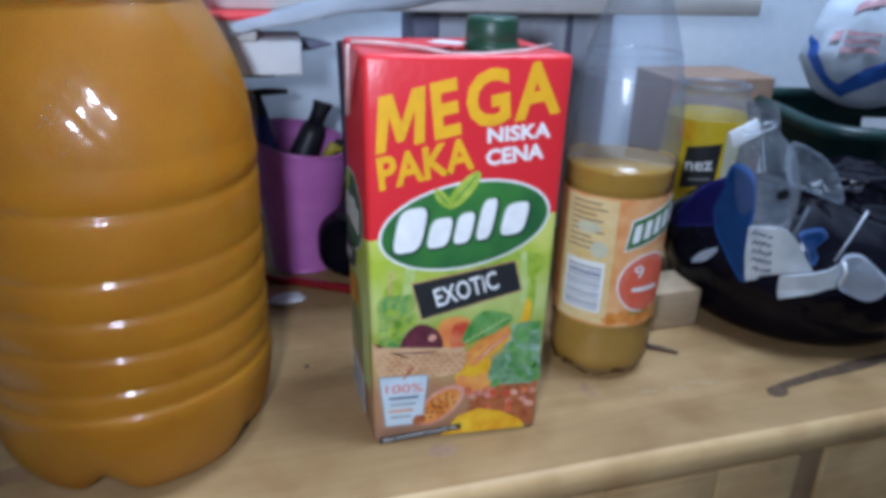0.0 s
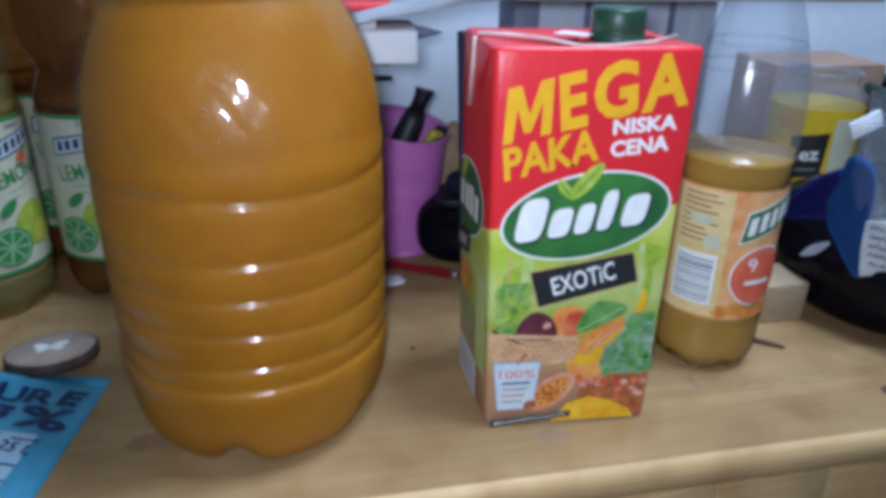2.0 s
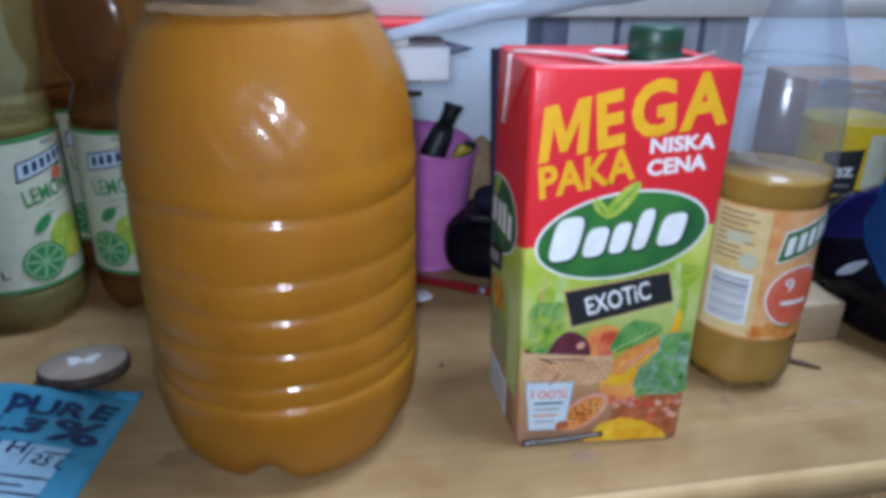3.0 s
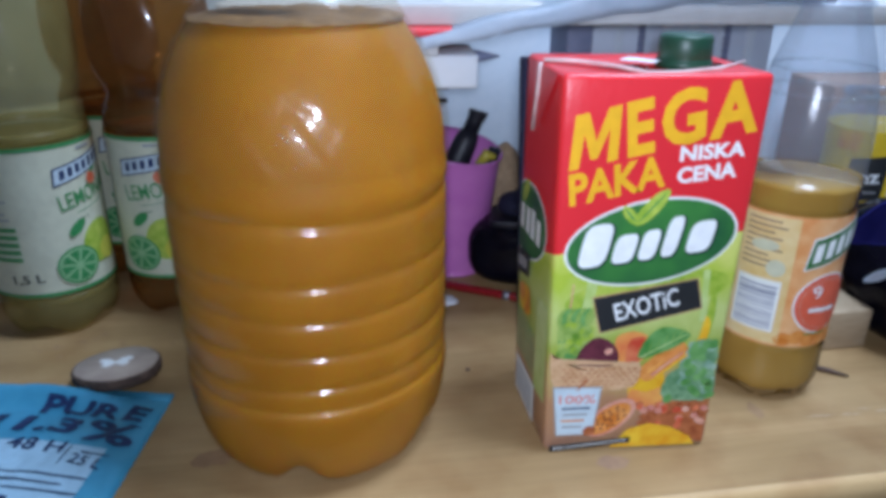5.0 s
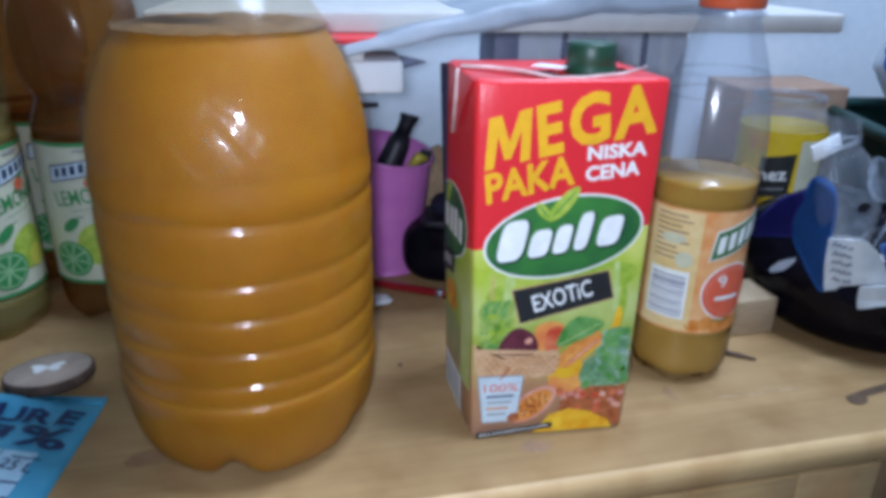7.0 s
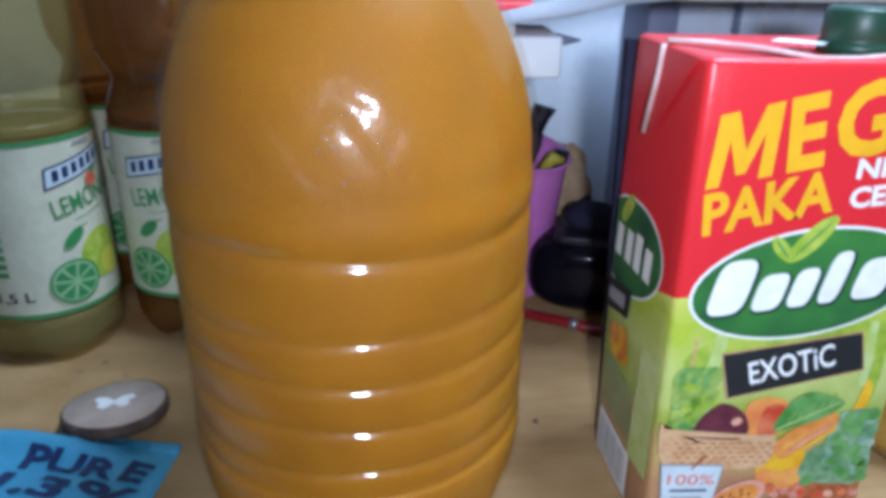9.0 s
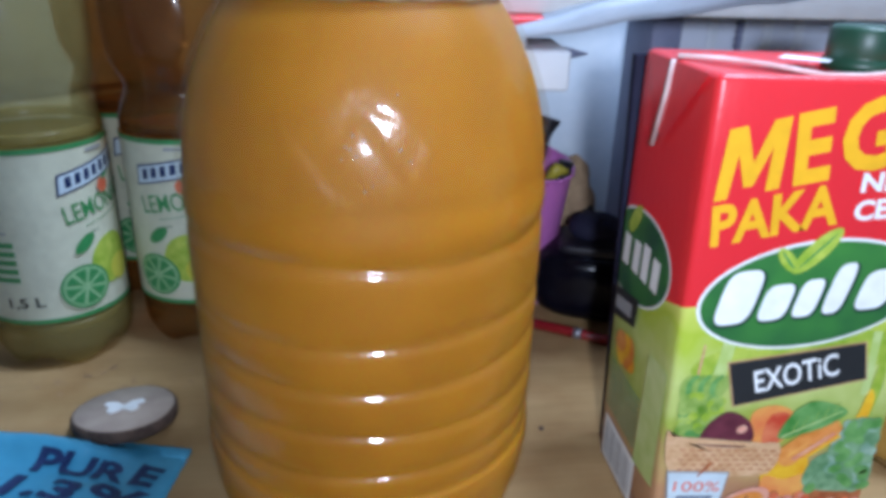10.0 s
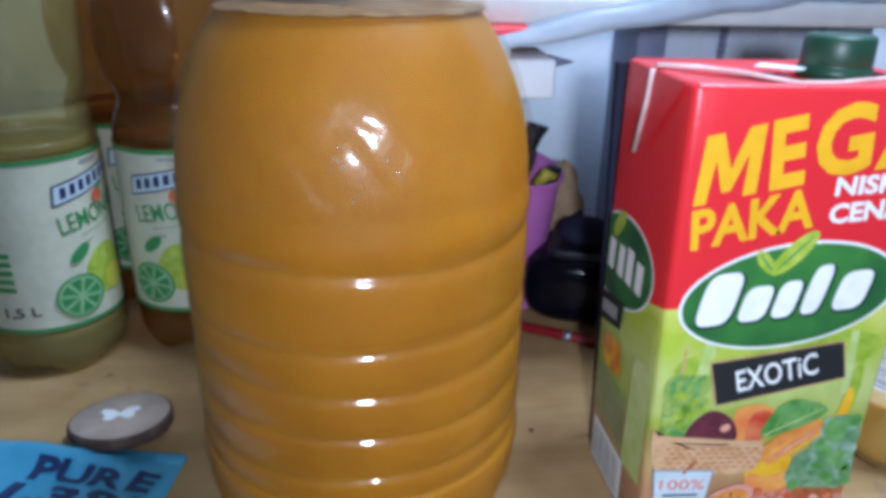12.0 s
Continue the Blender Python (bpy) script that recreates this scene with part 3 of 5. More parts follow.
def juice_carton():
    t = thing("juice_carton", "tall red and lime-green juice carton with a green screw cap", "carton")
    W, D, H = 0.106, 0.08, 0.2385
    bm = box(0, W, 0, D, 0.0, H, 0.0032, 3)
    bmesh.ops.subdivide_edges(bm, edges=[e for e in bm.edges if e.calc_length() > 0.05], cuts=7, use_grid_fill=True)
    for v in bm.verts:
        x, y, z = v.co
        if z > H - 0.002:
            v.co.z -= 0.004 * math.sin(math.pi * max(0, min(1, x / W))) * math.sin(math.pi * max(0, min(1, y / D)))
        if y > D / 2:
            v.co.y += 0.003 * math.sin(math.pi * z / H)
        v.co.x += (0.0028 if x > W / 2 else -0.0045) * (z / H) * (1 - 5 * y)
        v.co.x -= 0.072 * v.co.y
    part("carton_body", bm, "carton", t, "printed carton, red above and lime green below")
    f = on_front
    # red upper field words
    bm = bmesh.new()
    strokes = ((0.0, 0.0), (0.2, 0.0), (0.27, 0.62), (0.43, 0.12), (0.57, 0.12), (0.78, 0.62), (0.78, 0.0), (0.99, 0.0), (0.98, 1.0), (0.72, 1.0), (0.52, 0.45), (0.33, 1.0), (0.06, 1.0))
    bm.faces.new([bm.verts.new(f(0.0016 + 0.0265 * a, 0.1868 + 0.0063 * a + 0.03 * b, 0.00105)) for a, b in strokes])
    bmesh.ops.triangulate(bm, faces=bm.faces[:])
    part("lettering", bm, "yellow", t, "", False)
    words_on(t, "E", (0.0335, 0.1938), (0.0505, 0.1975), 0.0302, f, 4, "yellow", 0.035, 0.12)
    words_on(t, "G", (0.0530, 0.1985), (0.0775, 0.2035), 0.0305, f, 4, "yellow", 0.035, 0.12)
    words_on(t, "A", (0.0770, 0.2030), (0.1030, 0.2080), 0.0295, f, 4, "yellow", 0.035, 0.12)
    words_on(t, "PAKA", (0.0037, 0.1665), (0.0562, 0.1777), 0.0185, f, 4, "yellow", 0.03, 0.12)
    words_on(t, "NISKA", (0.0626, 0.1915), (0.0985, 0.1942), 0.0086, f, 4, "white", 0.035, 0.03)
    words_on(t, "CENA", (0.0628, 0.1788), (0.0955, 0.1823), 0.0092, f, 4, "white", 0.035, 0.03)
    # lime patches behind the fruit
    print_on(t, "pale_patch", oval(0.055, 0.112, 0.05, 0.013, 8), f, 2, "lime")
    # oval badge with a plain wordmark
    print_on(t, "badge_rim", oval(0.0525, 0.1442, 0.0503, 0.0262, 10), f, 3, "white")
    print_on(t, "badge", oval(0.0525, 0.1442, 0.0488, 0.0248, 10), f, 4, "dkgreen")
    badge_mark(t, f, 1.0, 0.0)
    for cu, cv, ru, rv, turn, m in ((0.0505, 0.1655, 0.0135, 0.0046, 50, "lime"), (0.0385, 0.1612, 0.0068, 0.003, 130, "lime")):
        print_on(t, "leaf", oval(cu, cv, ru, rv, turn), f, 6, m)
        print_on(t, "leaf_vein", oval(cu, cv, ru * 0.8, 0.0005, turn), f, 7, "green")
    # name board
    print_on(t, "board_rim", quad([(0.0213, 0.1106), (0.0836, 0.1217), (0.0888, 0.1013), (0.0277, 0.0862)]), f, 7, "wicker")
    print_on(t, "name_board", quad([(0.022, 0.11), (0.083, 0.121), (0.088, 0.102), (0.0282, 0.087)]), f, 8, "black_print")
    words_on(t, "EXOTiC", (0.0372, 0.0942), (0.0745, 0.1042), 0.0122, f, 9, "white", 0.012)
    # fruit and vegetables in a basket
    rng = random.Random(4)
    for u, w, tilt in ((0.018, 0.003, 0.004), (0.0905, 0.002, -0.002)):
        print_on(t, "pale_streak", quad([(u - w, 0.092), (u + w, 0.092), (u + w + tilt, 0.126), (u - w + tilt, 0.126)]), f, 2, "pale_lime")
    print_on(t, "stalk", quad([(0.0085, 0.102), (0.0098, 0.102), (0.0105, 0.119), (0.0095, 0.119)]), f, 3, "wicker")
    for k in range(7):
        print_on(t, "grape_leaf", rounded([(0.003 + 0.0028 * k, 0.09), (0.0075 + 0.0028 * k, 0.0955), (0.007 + 0.0028 * k, 0.1035), (0.002 + 0.0028 * k, 0.0985)], 3), f, 3, ("grape", "leaf_green")[k % 2])
    print_on(t, "grape_cluster", rounded([(0.003, 0.09), (0.012, 0.094), (0.022, 0.089), (0.022, 0.074), (0.013, 0.064), (0.005, 0.072)], 4), f, 3, "grape")
    for k in range(90):
        u = 0.0045 + rng.random() * 0.0185
        print_on(t, "grape", oval(u, 0.066 + rng.random() * (0.027 - 0.3 * abs(u - 0.012)), 0.0024, 0.0023, 0, 12), f, 4 + k % 3, ("grape", "lime", "grape", "grape", "leaf_green")[k % 5])
    print_on(t, "banana", rounded([(0.096, 0.1138), (0.0938, 0.1113), (0.0925, 0.0944), (0.09, 0.0776), (0.0955, 0.0784), (0.0978, 0.0977)], 4), f, 3, "lime")
    print_on(t, "banana", rounded([(0.0925, 0.0955), (0.0905, 0.084), (0.0895, 0.0776), (0.0945, 0.0784), (0.096, 0.09)], 4), f, 4, "mango")
    print_on(t, "tomato", rounded([(0.0385, 0.0813), (0.0475, 0.0865), (0.0575, 0.0835), (0.0605, 0.0735), (0.0555, 0.0655), (0.043, 0.0645)]), f, 4, "peach")
    print_on(t, "tomato", rounded([(0.0475, 0.0805), (0.0555, 0.0825), (0.0592, 0.0735), (0.054, 0.0655), (0.046, 0.066)]), f, 5, "tomato")
    leaf = [(0.0534, 0.0684), (0.0575, 0.082), (0.0675, 0.0895), (0.084, 0.0842), (0.0778, 0.0765), (0.0652, 0.0705)]
    print_on(t, "pepper_leaf", rounded(leaf, 5), f, 7, "leaf_green")
    print_on(t, "leaf_vein", quad([(0.0545, 0.0692), (0.0553, 0.0688), (0.082, 0.0838), (0.0815, 0.0842)]), f, 8, "pale_lime")
    for k in range(5):
        u, v = 0.0592 + 0.0045 * k, 0.0717 + 0.0026 * k
        print_on(t, "leaf_vein", quad([(u, v), (u + 0.0005, v), (u + 0.0022, v + 0.007), (u + 0.0018, v + 0.007)], 2), f, 8, "grape")
    carrot = [(0.0545, 0.0585), (0.0627, 0.0682), (0.0732, 0.077), (0.0805, 0.0785), (0.084, 0.0705), (0.0745, 0.0606), (0.0613, 0.0512)]
    print_on(t, "carrot", rounded(carrot, 5), f, 6, "carrot")
    for k in range(3):
        u, v = 0.0595 + 0.003 * k, 0.0578 - 0.0018 * k
        print_on(t, "carrot_streak", quad([(u, v), (u + 0.0015, v - 0.0008), (u + 0.019, v + 0.0148), (u + 0.0178, v + 0.0158)]), f, 7, ("peach", "pink", "mango")[k])
    print_on(t, "pumpkin_slice", rounded([(0.05, 0.062), (0.0605, 0.058), (0.0715, 0.056), (0.0718, 0.035), (0.058, 0.033), (0.0508, 0.0385)], 4), f, 3, "mango")
    print_on(t, "pumpkin_slice", rounded([(0.0515, 0.045), (0.062, 0.043), (0.0715, 0.046), (0.0718, 0.034), (0.058, 0.032), (0.0512, 0.035)], 4), f, 4, "peach")
    print_on(t, "kale_patch", rounded([(0.0735, 0.038), (0.0735, 0.054), (0.084, 0.063), (0.0885, 0.0785), (0.102, 0.077), (0.1035, 0.06), (0.103, 0.037)], 4), f, 4, "kale")
    for k in range(80):
        q = rng.random()
        v = 0.037 + q * 0.04
        print_on(t, "kale_leaf", oval(0.0745 + 0.0115 * q + rng.random() * (0.0285 - 0.013 * q), v, 0.0036, 0.0026, 60 * k + 20, 12), f, 5 + k % 4, ("kale", "kale_pale", "kale", "leaf_green")[k % 4])
    print_on(t, "plum", rounded([(0.0145, 0.0655), (0.0185, 0.0775), (0.027, 0.0838), (0.037, 0.079), (0.0412, 0.0685), (0.0356, 0.0622), (0.022, 0.062)]), f, 8, "plum")
    print_on(t, "plum_shine", oval(0.0345, 0.0742, 0.0027, 0.0022, 30, 14), f, 10, "pink")
    print_on(t, "basket_front", rounded([(-0.0012, 0.073), (0.0035, 0.0685), (0.0139, 0.0652), (0.0358, 0.0634), (0.0545, 0.066), (0.0525, 0.048), (0.028, 0.0465), (0.0035, 0.048)], 3), f, 9, "wicker")
    print_on(t, "basket_rim", quad([(0.002, 0.0665), (0.0545, 0.0635), (0.0545, 0.0655), (0.0005, 0.0705)]), f, 10, "wicker")
    for k in range(5):
        for q in range(11):
            u = 0.0065 + q * 0.0044 + (k % 2) * 0.0021
            v = 0.0505 + k * 0.0028 - 0.02 * (u - 0.03) * (k / 5)
            print_on(t, "basket_weave", field(u, u + 0.0026, v, v + 0.0007, 1), f, 11, "berry")
    print_on(t, "dark_red_patch", quad([(0.0585, 0.024), (0.0765, 0.035), (0.1035, 0.036), (0.1035, 0.003), (0.09, 0.006), (0.075, 0.014)], 4), f, 3, "berry")
    for k in range(70):
        u = 0.058 + rng.random() * 0.044
        print_on(t, "berry", oval(u, 0.0165 + rng.random() * 0.018 - 0.12 * max(0, u - 0.085), 0.0027, 0.0022, 30 * k, 10), f, 4 + k % 3, ("berry", "berry", "tomato", "berry", "berry", "pink")[k % 6])
    print_on(t, "pineapple_slice", quad([(0.042, 0.002), (0.098, 0.002), (0.094, 0.0085), (0.08, 0.0165), (0.066, 0.0198), (0.0525, 0.0158)], 4), f, 7, "mango")
    print_on(t, "passion_rind", oval(0.0405, 0.0252, 0.0185, 0.0098, 40), f, 8, "pink")
    print_on(t, "passion_pulp", oval(0.0398, 0.0247, 0.016, 0.0078, 40), f, 9, "carrot")
    for k in range(20):
        a, r = k * 2.4, 0.00165 * math.sqrt(k)
        du, dv = 1.75 * r * math.cos(a), 0.85 * r * math.sin(a)
        print_on(t, "seed", oval(0.0398 + 0.766 * du - 0.643 * dv, 0.0247 + 0.643 * du + 0.766 * dv, 0.0012, 0.0007, 40, 8), f, 10, "plum")
    print_on(t, "nut", oval(0.0272, 0.0165, 0.0042, 0.0036, 20, 18), f, 12, "berry")
    # drinking-glass panel
    print_on(t, "glass_rim", quad([(0.002, 0.0498), (0.033, 0.049), (0.0296, 0.0132), (0.006, 0.0132)]), f, 10, "gray_print")
    print_on(t, "glass_panel", quad([(0.0028, 0.049), (0.0322, 0.0482), (0.0289, 0.014), (0.0067, 0.014)]), f, 11, "pale")
    words_on(t, "100%", (0.0065, 0.0375), (0.0295, 0.0372), 0.0062, f, 12, "coral", 0.0)
    for k in range(4):
        print_on(t, "small_print", field(0.0085 + 0.001 * (k % 2), 0.0265 - 0.0015 * k, 0.0332 - 0.0046 * k, 0.0346 - 0.0046 * k, 2), f, 12, ("blue_print", "gray_print", "carrot", "gray_print")[k])
    print_on(t, "straw", quad([(0.0165, 0.047), (0.0175, 0.047), (0.024, 0.0555), (0.0215, 0.0555)]), f, 13, "berry")
    print_on(t, "caption_band", quad([(0.0025, 0.0012), (0.0545, 0.0062), (0.0545, 0.0105), (0.0025, 0.0062)]), f, 12, "black_print")
    words_on(t, "BEZ KONSERWANTÓW", (0.005, 0.0029), (0.052, 0.0074), 0.0022, f, 13, "white", 0.01)
    # the narrow side
    s = on_side
    print_on(t, "pale_band", quad([(0.005, 0.033), (0.03, 0.03), (0.027, 0.098), (0.005, 0.1)]), s, 2, "pale_lime")
    print_on(t, "badge_rim", [(max(0.004, min(0.0775, u)), v) for u, v in oval(0.057, 0.1375, 0.043, 0.0255, -10)], s, 3, "white")
    print_on(t, "badge", [(max(0.0045, min(0.0775, u)), v) for u, v in oval(0.057, 0.1375, 0.0418, 0.0242, -10)], s, 4, "dkgreen")
    for k, (u, h) in enumerate(((0.07, 0.017), (0.056, 0.0175), (0.044, 0.0195), (0.031, 0.0165))):
        z = 0.128 + (0.07 - u) * 0.05
        print_on(t, "badge_mark", quad([(u - 0.004, z), (u + 0.0045, z), (u + 0.0035, z + h), (u - 0.005, z + h)]), s, 5, "white")
    print_on(t, "leaf", oval(0.062, 0.156, 0.011, 0.0045, 130), s, 6, "lime")
    print_on(t, "name_board", quad([(0.046, 0.1015), (0.0775, 0.094), (0.0775, 0.112), (0.044, 0.118)]), s, 7, "black_print")
    print_on(t, "name_mark", quad([(0.052, 0.104), (0.074, 0.1), (0.074, 0.1075), (0.0515, 0.112)]), s, 8, "gray_print")
    for k in range(6):
        print_on(t, "mango_slice", oval(0.05 + 0.006 * (k % 3), 0.079 + 0.006 * (k // 3), 0.008, 0.006, 30 * k), s, 3 + k % 3, "carrot" if k % 2 else "mango")
    for k in range(9):
        print_on(t, "small_print", field(0.03, 0.074, 0.066 - 0.0036 * k, 0.0677 - 0.0036 * k, 2), s, 3, "kale")
    print_on(t, "nutrition_panel", field(0.026, 0.072, 0.003, 0.031, 4), s, 4, "white")
    for k in range(11):
        u = 0.03 + k * 0.0036
        print_on(t, "barcode_line", field(u, u + (0.0012, 0.002, 0.0015)[k % 3], 0.006, 0.028, 2), s, 5, "gray_print")
    # folded ear on the side, seam and tear tab on top
    part("folded_ear", outline([(0.006, H - 0.001), (0.074, H - 0.001), (0.045, 0.199)], s, 0.0013, 1), "red", t, "folded triangular ear", False)
    part("ear_edge", tube([on_side(0.041, H - 0.0005, 0.0018), on_side(0.044, 0.224, 0.0018), on_side(0.0535, 0.197, 0.0018)], 0.0013, 8), "seam_white", t, "pale glued edge of the ear")
    lip = [(-0.006, 0.043, 0.0006), (0.012, 0.04, 0.0002), (0.03, 0.032, -0.001), (0.045, 0.014, -0.0024), (0.062, 0.016, -0.0026), (0.088, 0.022, -0.0014), (W + 0.002, 0.036, 0.0)]
    bm = bmesh.new()
    low = [bm.verts.new((x, y, H + z)) for x, y, z in lip]
    back = [bm.verts.new((x - 0.002, 0.046, H + z * 0.6 - 0.0006)) for x, y, z in lip]
    for k in range(len(lip) - 1):
        bm.faces.new((low[k], low[k + 1], back[k + 1], back[k]))
    bmesh.ops.solidify(bm, geom=bm.faces[:], thickness=0.001)
    part("top_seam", bm, "red", t, "flattened top seam")
    part("seam_edge", tube([(x, y, H + z + 0.0006) for x, y, z in lip], 0.0011, 8), "seam_white", t, "pale cut edge of the seam")
    part("tear_tab", outline(quad([(0.034, 0.034), (0.05, 0.022), (0.0585, 0.032), (0.0435, 0.046)]), on_top, H + 0.0022, 1), "white", t, "small white paper tab", False)
    cap = part("screw_cap", lathe([(0.0165, H - 0.003), (0.0165, H + 0.002), (0.0153, H + 0.0025), (0.0158, H + 0.0035), (0.0156, H + 0.0145), (0.0145, H + 0.0163), (0.004, H + 0.0165)], 60, lambda a, r, z: (r + (0.00035 * math.cos(30 * a) if 0.004 < z - H < 0.014 else 0), z), True), "cap_green", t, "dark green ridged screw cap")
    cap.location, cap.scale = (0.072, 0.035, 0.0125), (0.94, 0.94, 0.95)
    return t


def badge_mark(t, f, scale, lift):
    """Five plain slanted white strokes in place of a wordmark."""
    for u, h, w in ((0.0205, 0.0265, 0.0165), (0.0375, 0.0178, 0.0128), (0.0515, 0.0185, 0.0102), (0.0645, 0.0245, 0.009), (0.081, 0.0195, 0.0145)):
        z = 0.1295 + (u - 0.0195) * 0.135
        for grow, layer, m in ((0.0009, 5, "cap_green"), (0.0, 6, "white")):
            pts = []
            for k in range(28):
                a = 2 * math.pi * k / 28
                ca, sa = math.cos(a), math.sin(a)
                pu = math.copysign(abs(ca) ** 0.55, ca) * (w / 2 + grow)
                pv = math.copysign(abs(sa) ** 0.55, sa) * (h / 2 + grow)
                pts.append((u + pu + 0.18 * pv + grow, z + h / 2 + pv + 0.13 * pu - grow))
            print_on(t, "badge_mark", pts, f, layer, m)


def small_juice_bottle():
    t = thing("juice_bottle", "clear plastic bottle half full of golden juice, orange label", "bottle", at=(0.1818, 0.078, 0))
    R = 0.0375
    prof = smooth_profile([(0.006, 0.008), (0.02, 0.005), (0.028, 0.0), (0.032, 0.0015), (0.036, 0.010), (0.0372, 0.02), (0.0372, 0.042)], 6)[:-1] + [(0.0372, 0.042), (0.0366, 0.0435), (0.0366, 0.1415), (0.0375, 0.143)]
    prof += smooth_profile([(0.0375, 0.144), (0.038, 0.16), (0.0378, 0.18), (0.0368, 0.197), (0.0335, 0.218), (0.0285, 0.238), (0.0225, 0.256), (0.0195, 0.266), (0.0192, 0.274)], 7)

    def feet(a, r, z):
        if z < 0.02 and r > 0.015:
            z += 0.5 * (1 + math.cos(6 * a)) * 0.003 * (1 - z / 0.02)
        return r + 0.0003 * noise.noise((math.sin(a) * 2, math.cos(a) * 2, z * 40)), z
    inner = [(r * 0.972, max(z + 0.0012, 0.0055 + 0.25 * z)) for r, z in prof if z < 0.157]
    inner.append((0.0366, 0.158))
    part("juice", lathe(inner, 72, feet, True), "apple_juice", t, "golden juice")
    split = [i for i, (r, z) in enumerate(prof) if z > 0.1575][0]
    for name, piece, m, words in (("lower_wall", prof[:split + 1], "pet_low", "clear plastic"), ("upper_wall", prof[split:], "pet_thick", "clear scuffed plastic")):
        shell = part(name, lathe(piece, 96, feet, False, name == "lower_wall"), m, t, words)
        shell.visible_shadow = False
    for z in (0.215, 0.23):
        part("ridge", lathe([(0.0338 - (z - 0.215) * 0.23, z - 0.0012), (0.0348 - (z - 0.215) * 0.23, z), (0.0335 - (z - 0.215) * 0.23, z + 0.0012)], 72, None, False, False), "pet", t).visible_shadow = False
    part("neck_ring", lathe([(0.0195, 0.2665), (0.0222, 0.267), (0.0222, 0.2695), (0.0195, 0.27)], 48, None, False, False), "pet_thick", t)
    cap = part("cap", lathe([(0.0205, 0.2715), (0.0212, 0.2725), (0.0212, 0.29), (0.0195, 0.292), (0.004, 0.2922)], 72, lambda a, r, z: (r + (0.0003 * math.cos(40 * a) if 0.273 < z < 0.29 else 0), z), True), "cap_red", t, "orange-red ridged cap")
    p = round_of(R)
    lab = part("label", lathe([(R, 0.0455), (R, 0.1405)], 96, None, False, False), "orange_label", t, "orange printed label")
    print_on(lab, "text_panel", field(-0.0525, -0.014, 0.0475, 0.139, 12), p, 2, "sand", 4)
    for k in range(9):
        w = (0.022, 0.026, 0.019, 0.024, 0.02, 0.025, 0.017, 0.022, 0.02)[k]
        print_on(lab, "small_print", field(-0.047, -0.047 + w, 0.1345 - 0.004 * k, 0.1358 - 0.004 * k, 6), p, 3, "card")
    print_on(lab, "stamp_oval", oval(-0.033, 0.118, 0.009, 0.004, 4, 20), p, 4, "cream", 2)
    print_on(lab, "stamp_round", oval(-0.024, 0.103, 0.006, 0.006, 0, 20), p, 4, "cream", 2)
    print_on(lab, "barcode_field", field(-0.0475, -0.0185, 0.056, 0.094, 8), p, 4, "white", 3)
    for k in range(13):
        z = 0.0585 + k * 0.0025
        print_on(lab, "barcode_line", field(-0.0455, -0.0205, z, z + (0.0011, 0.0016, 0.0008)[k % 3] * (1.2 if k > 7 else 0.8), 8), p, 5, "lilac_dark", 1)
    print_on(lab, "badge_rim", quad([(-0.0075, 0.103), (0.034, 0.117), (0.037, 0.14), (-0.0045, 0.126)], 10), p, 3, "white", 3)
    print_on(lab, "badge", quad([(-0.0065, 0.1045), (0.033, 0.118), (0.036, 0.1385), (-0.0035, 0.125)], 10), p, 4, "dkgreen", 3)
    for k in range(5):
        u = -0.003 + k * 0.0075
        print_on(lab, "badge_mark", quad([(u, 0.109 + 0.35 * (u + 0.003)), (u + 0.005, 0.111 + 0.35 * (u + 0.003)), (u + 0.006, 0.124 + 0.35 * (u + 0.003)), (u + 0.001, 0.122 + 0.35 * (u + 0.003))], 3), p, 5, "white", 2)
    print_on(lab, "disc_rim", oval(0.013, 0.079, 0.0225, 0.0225, 0, 40), p, 3, "white", 4)
    print_on(lab, "disc", oval(0.013, 0.079, 0.0212, 0.0212, 0, 40), p, 4, "coral", 4)
    print_on(lab, "disc_rim", oval(0.013, 0.079, 0.0185, 0.0185, 0, 40), p, 5, "pink", 4)
    print_on(lab, "disc", oval(0.013, 0.079, 0.0179, 0.0179, 0, 40), p, 6, "coral", 4)
    words_on(lab, "9", (0.003, 0.083), (0.0095, 0.0845), 0.0095, p, 7, "white", 0.01)
    print_on(lab, "small_print", field(0.001, 0.022, 0.0735, 0.0765, 6), p, 7, "white", 2)
    print_on(lab, "small_print", field(0.001, 0.018, 0.0565, 0.0575, 6), p, 7, "green", 2)
    for k in range(5):
        print_on(lab, "fruit_slice", oval(-0.011 + 0.009 * k, 0.052 + 0.002 * (k % 2), 0.006, 0.005, 30 * k, 18), p, 2 + k % 2, "carrot", 2)
    return t


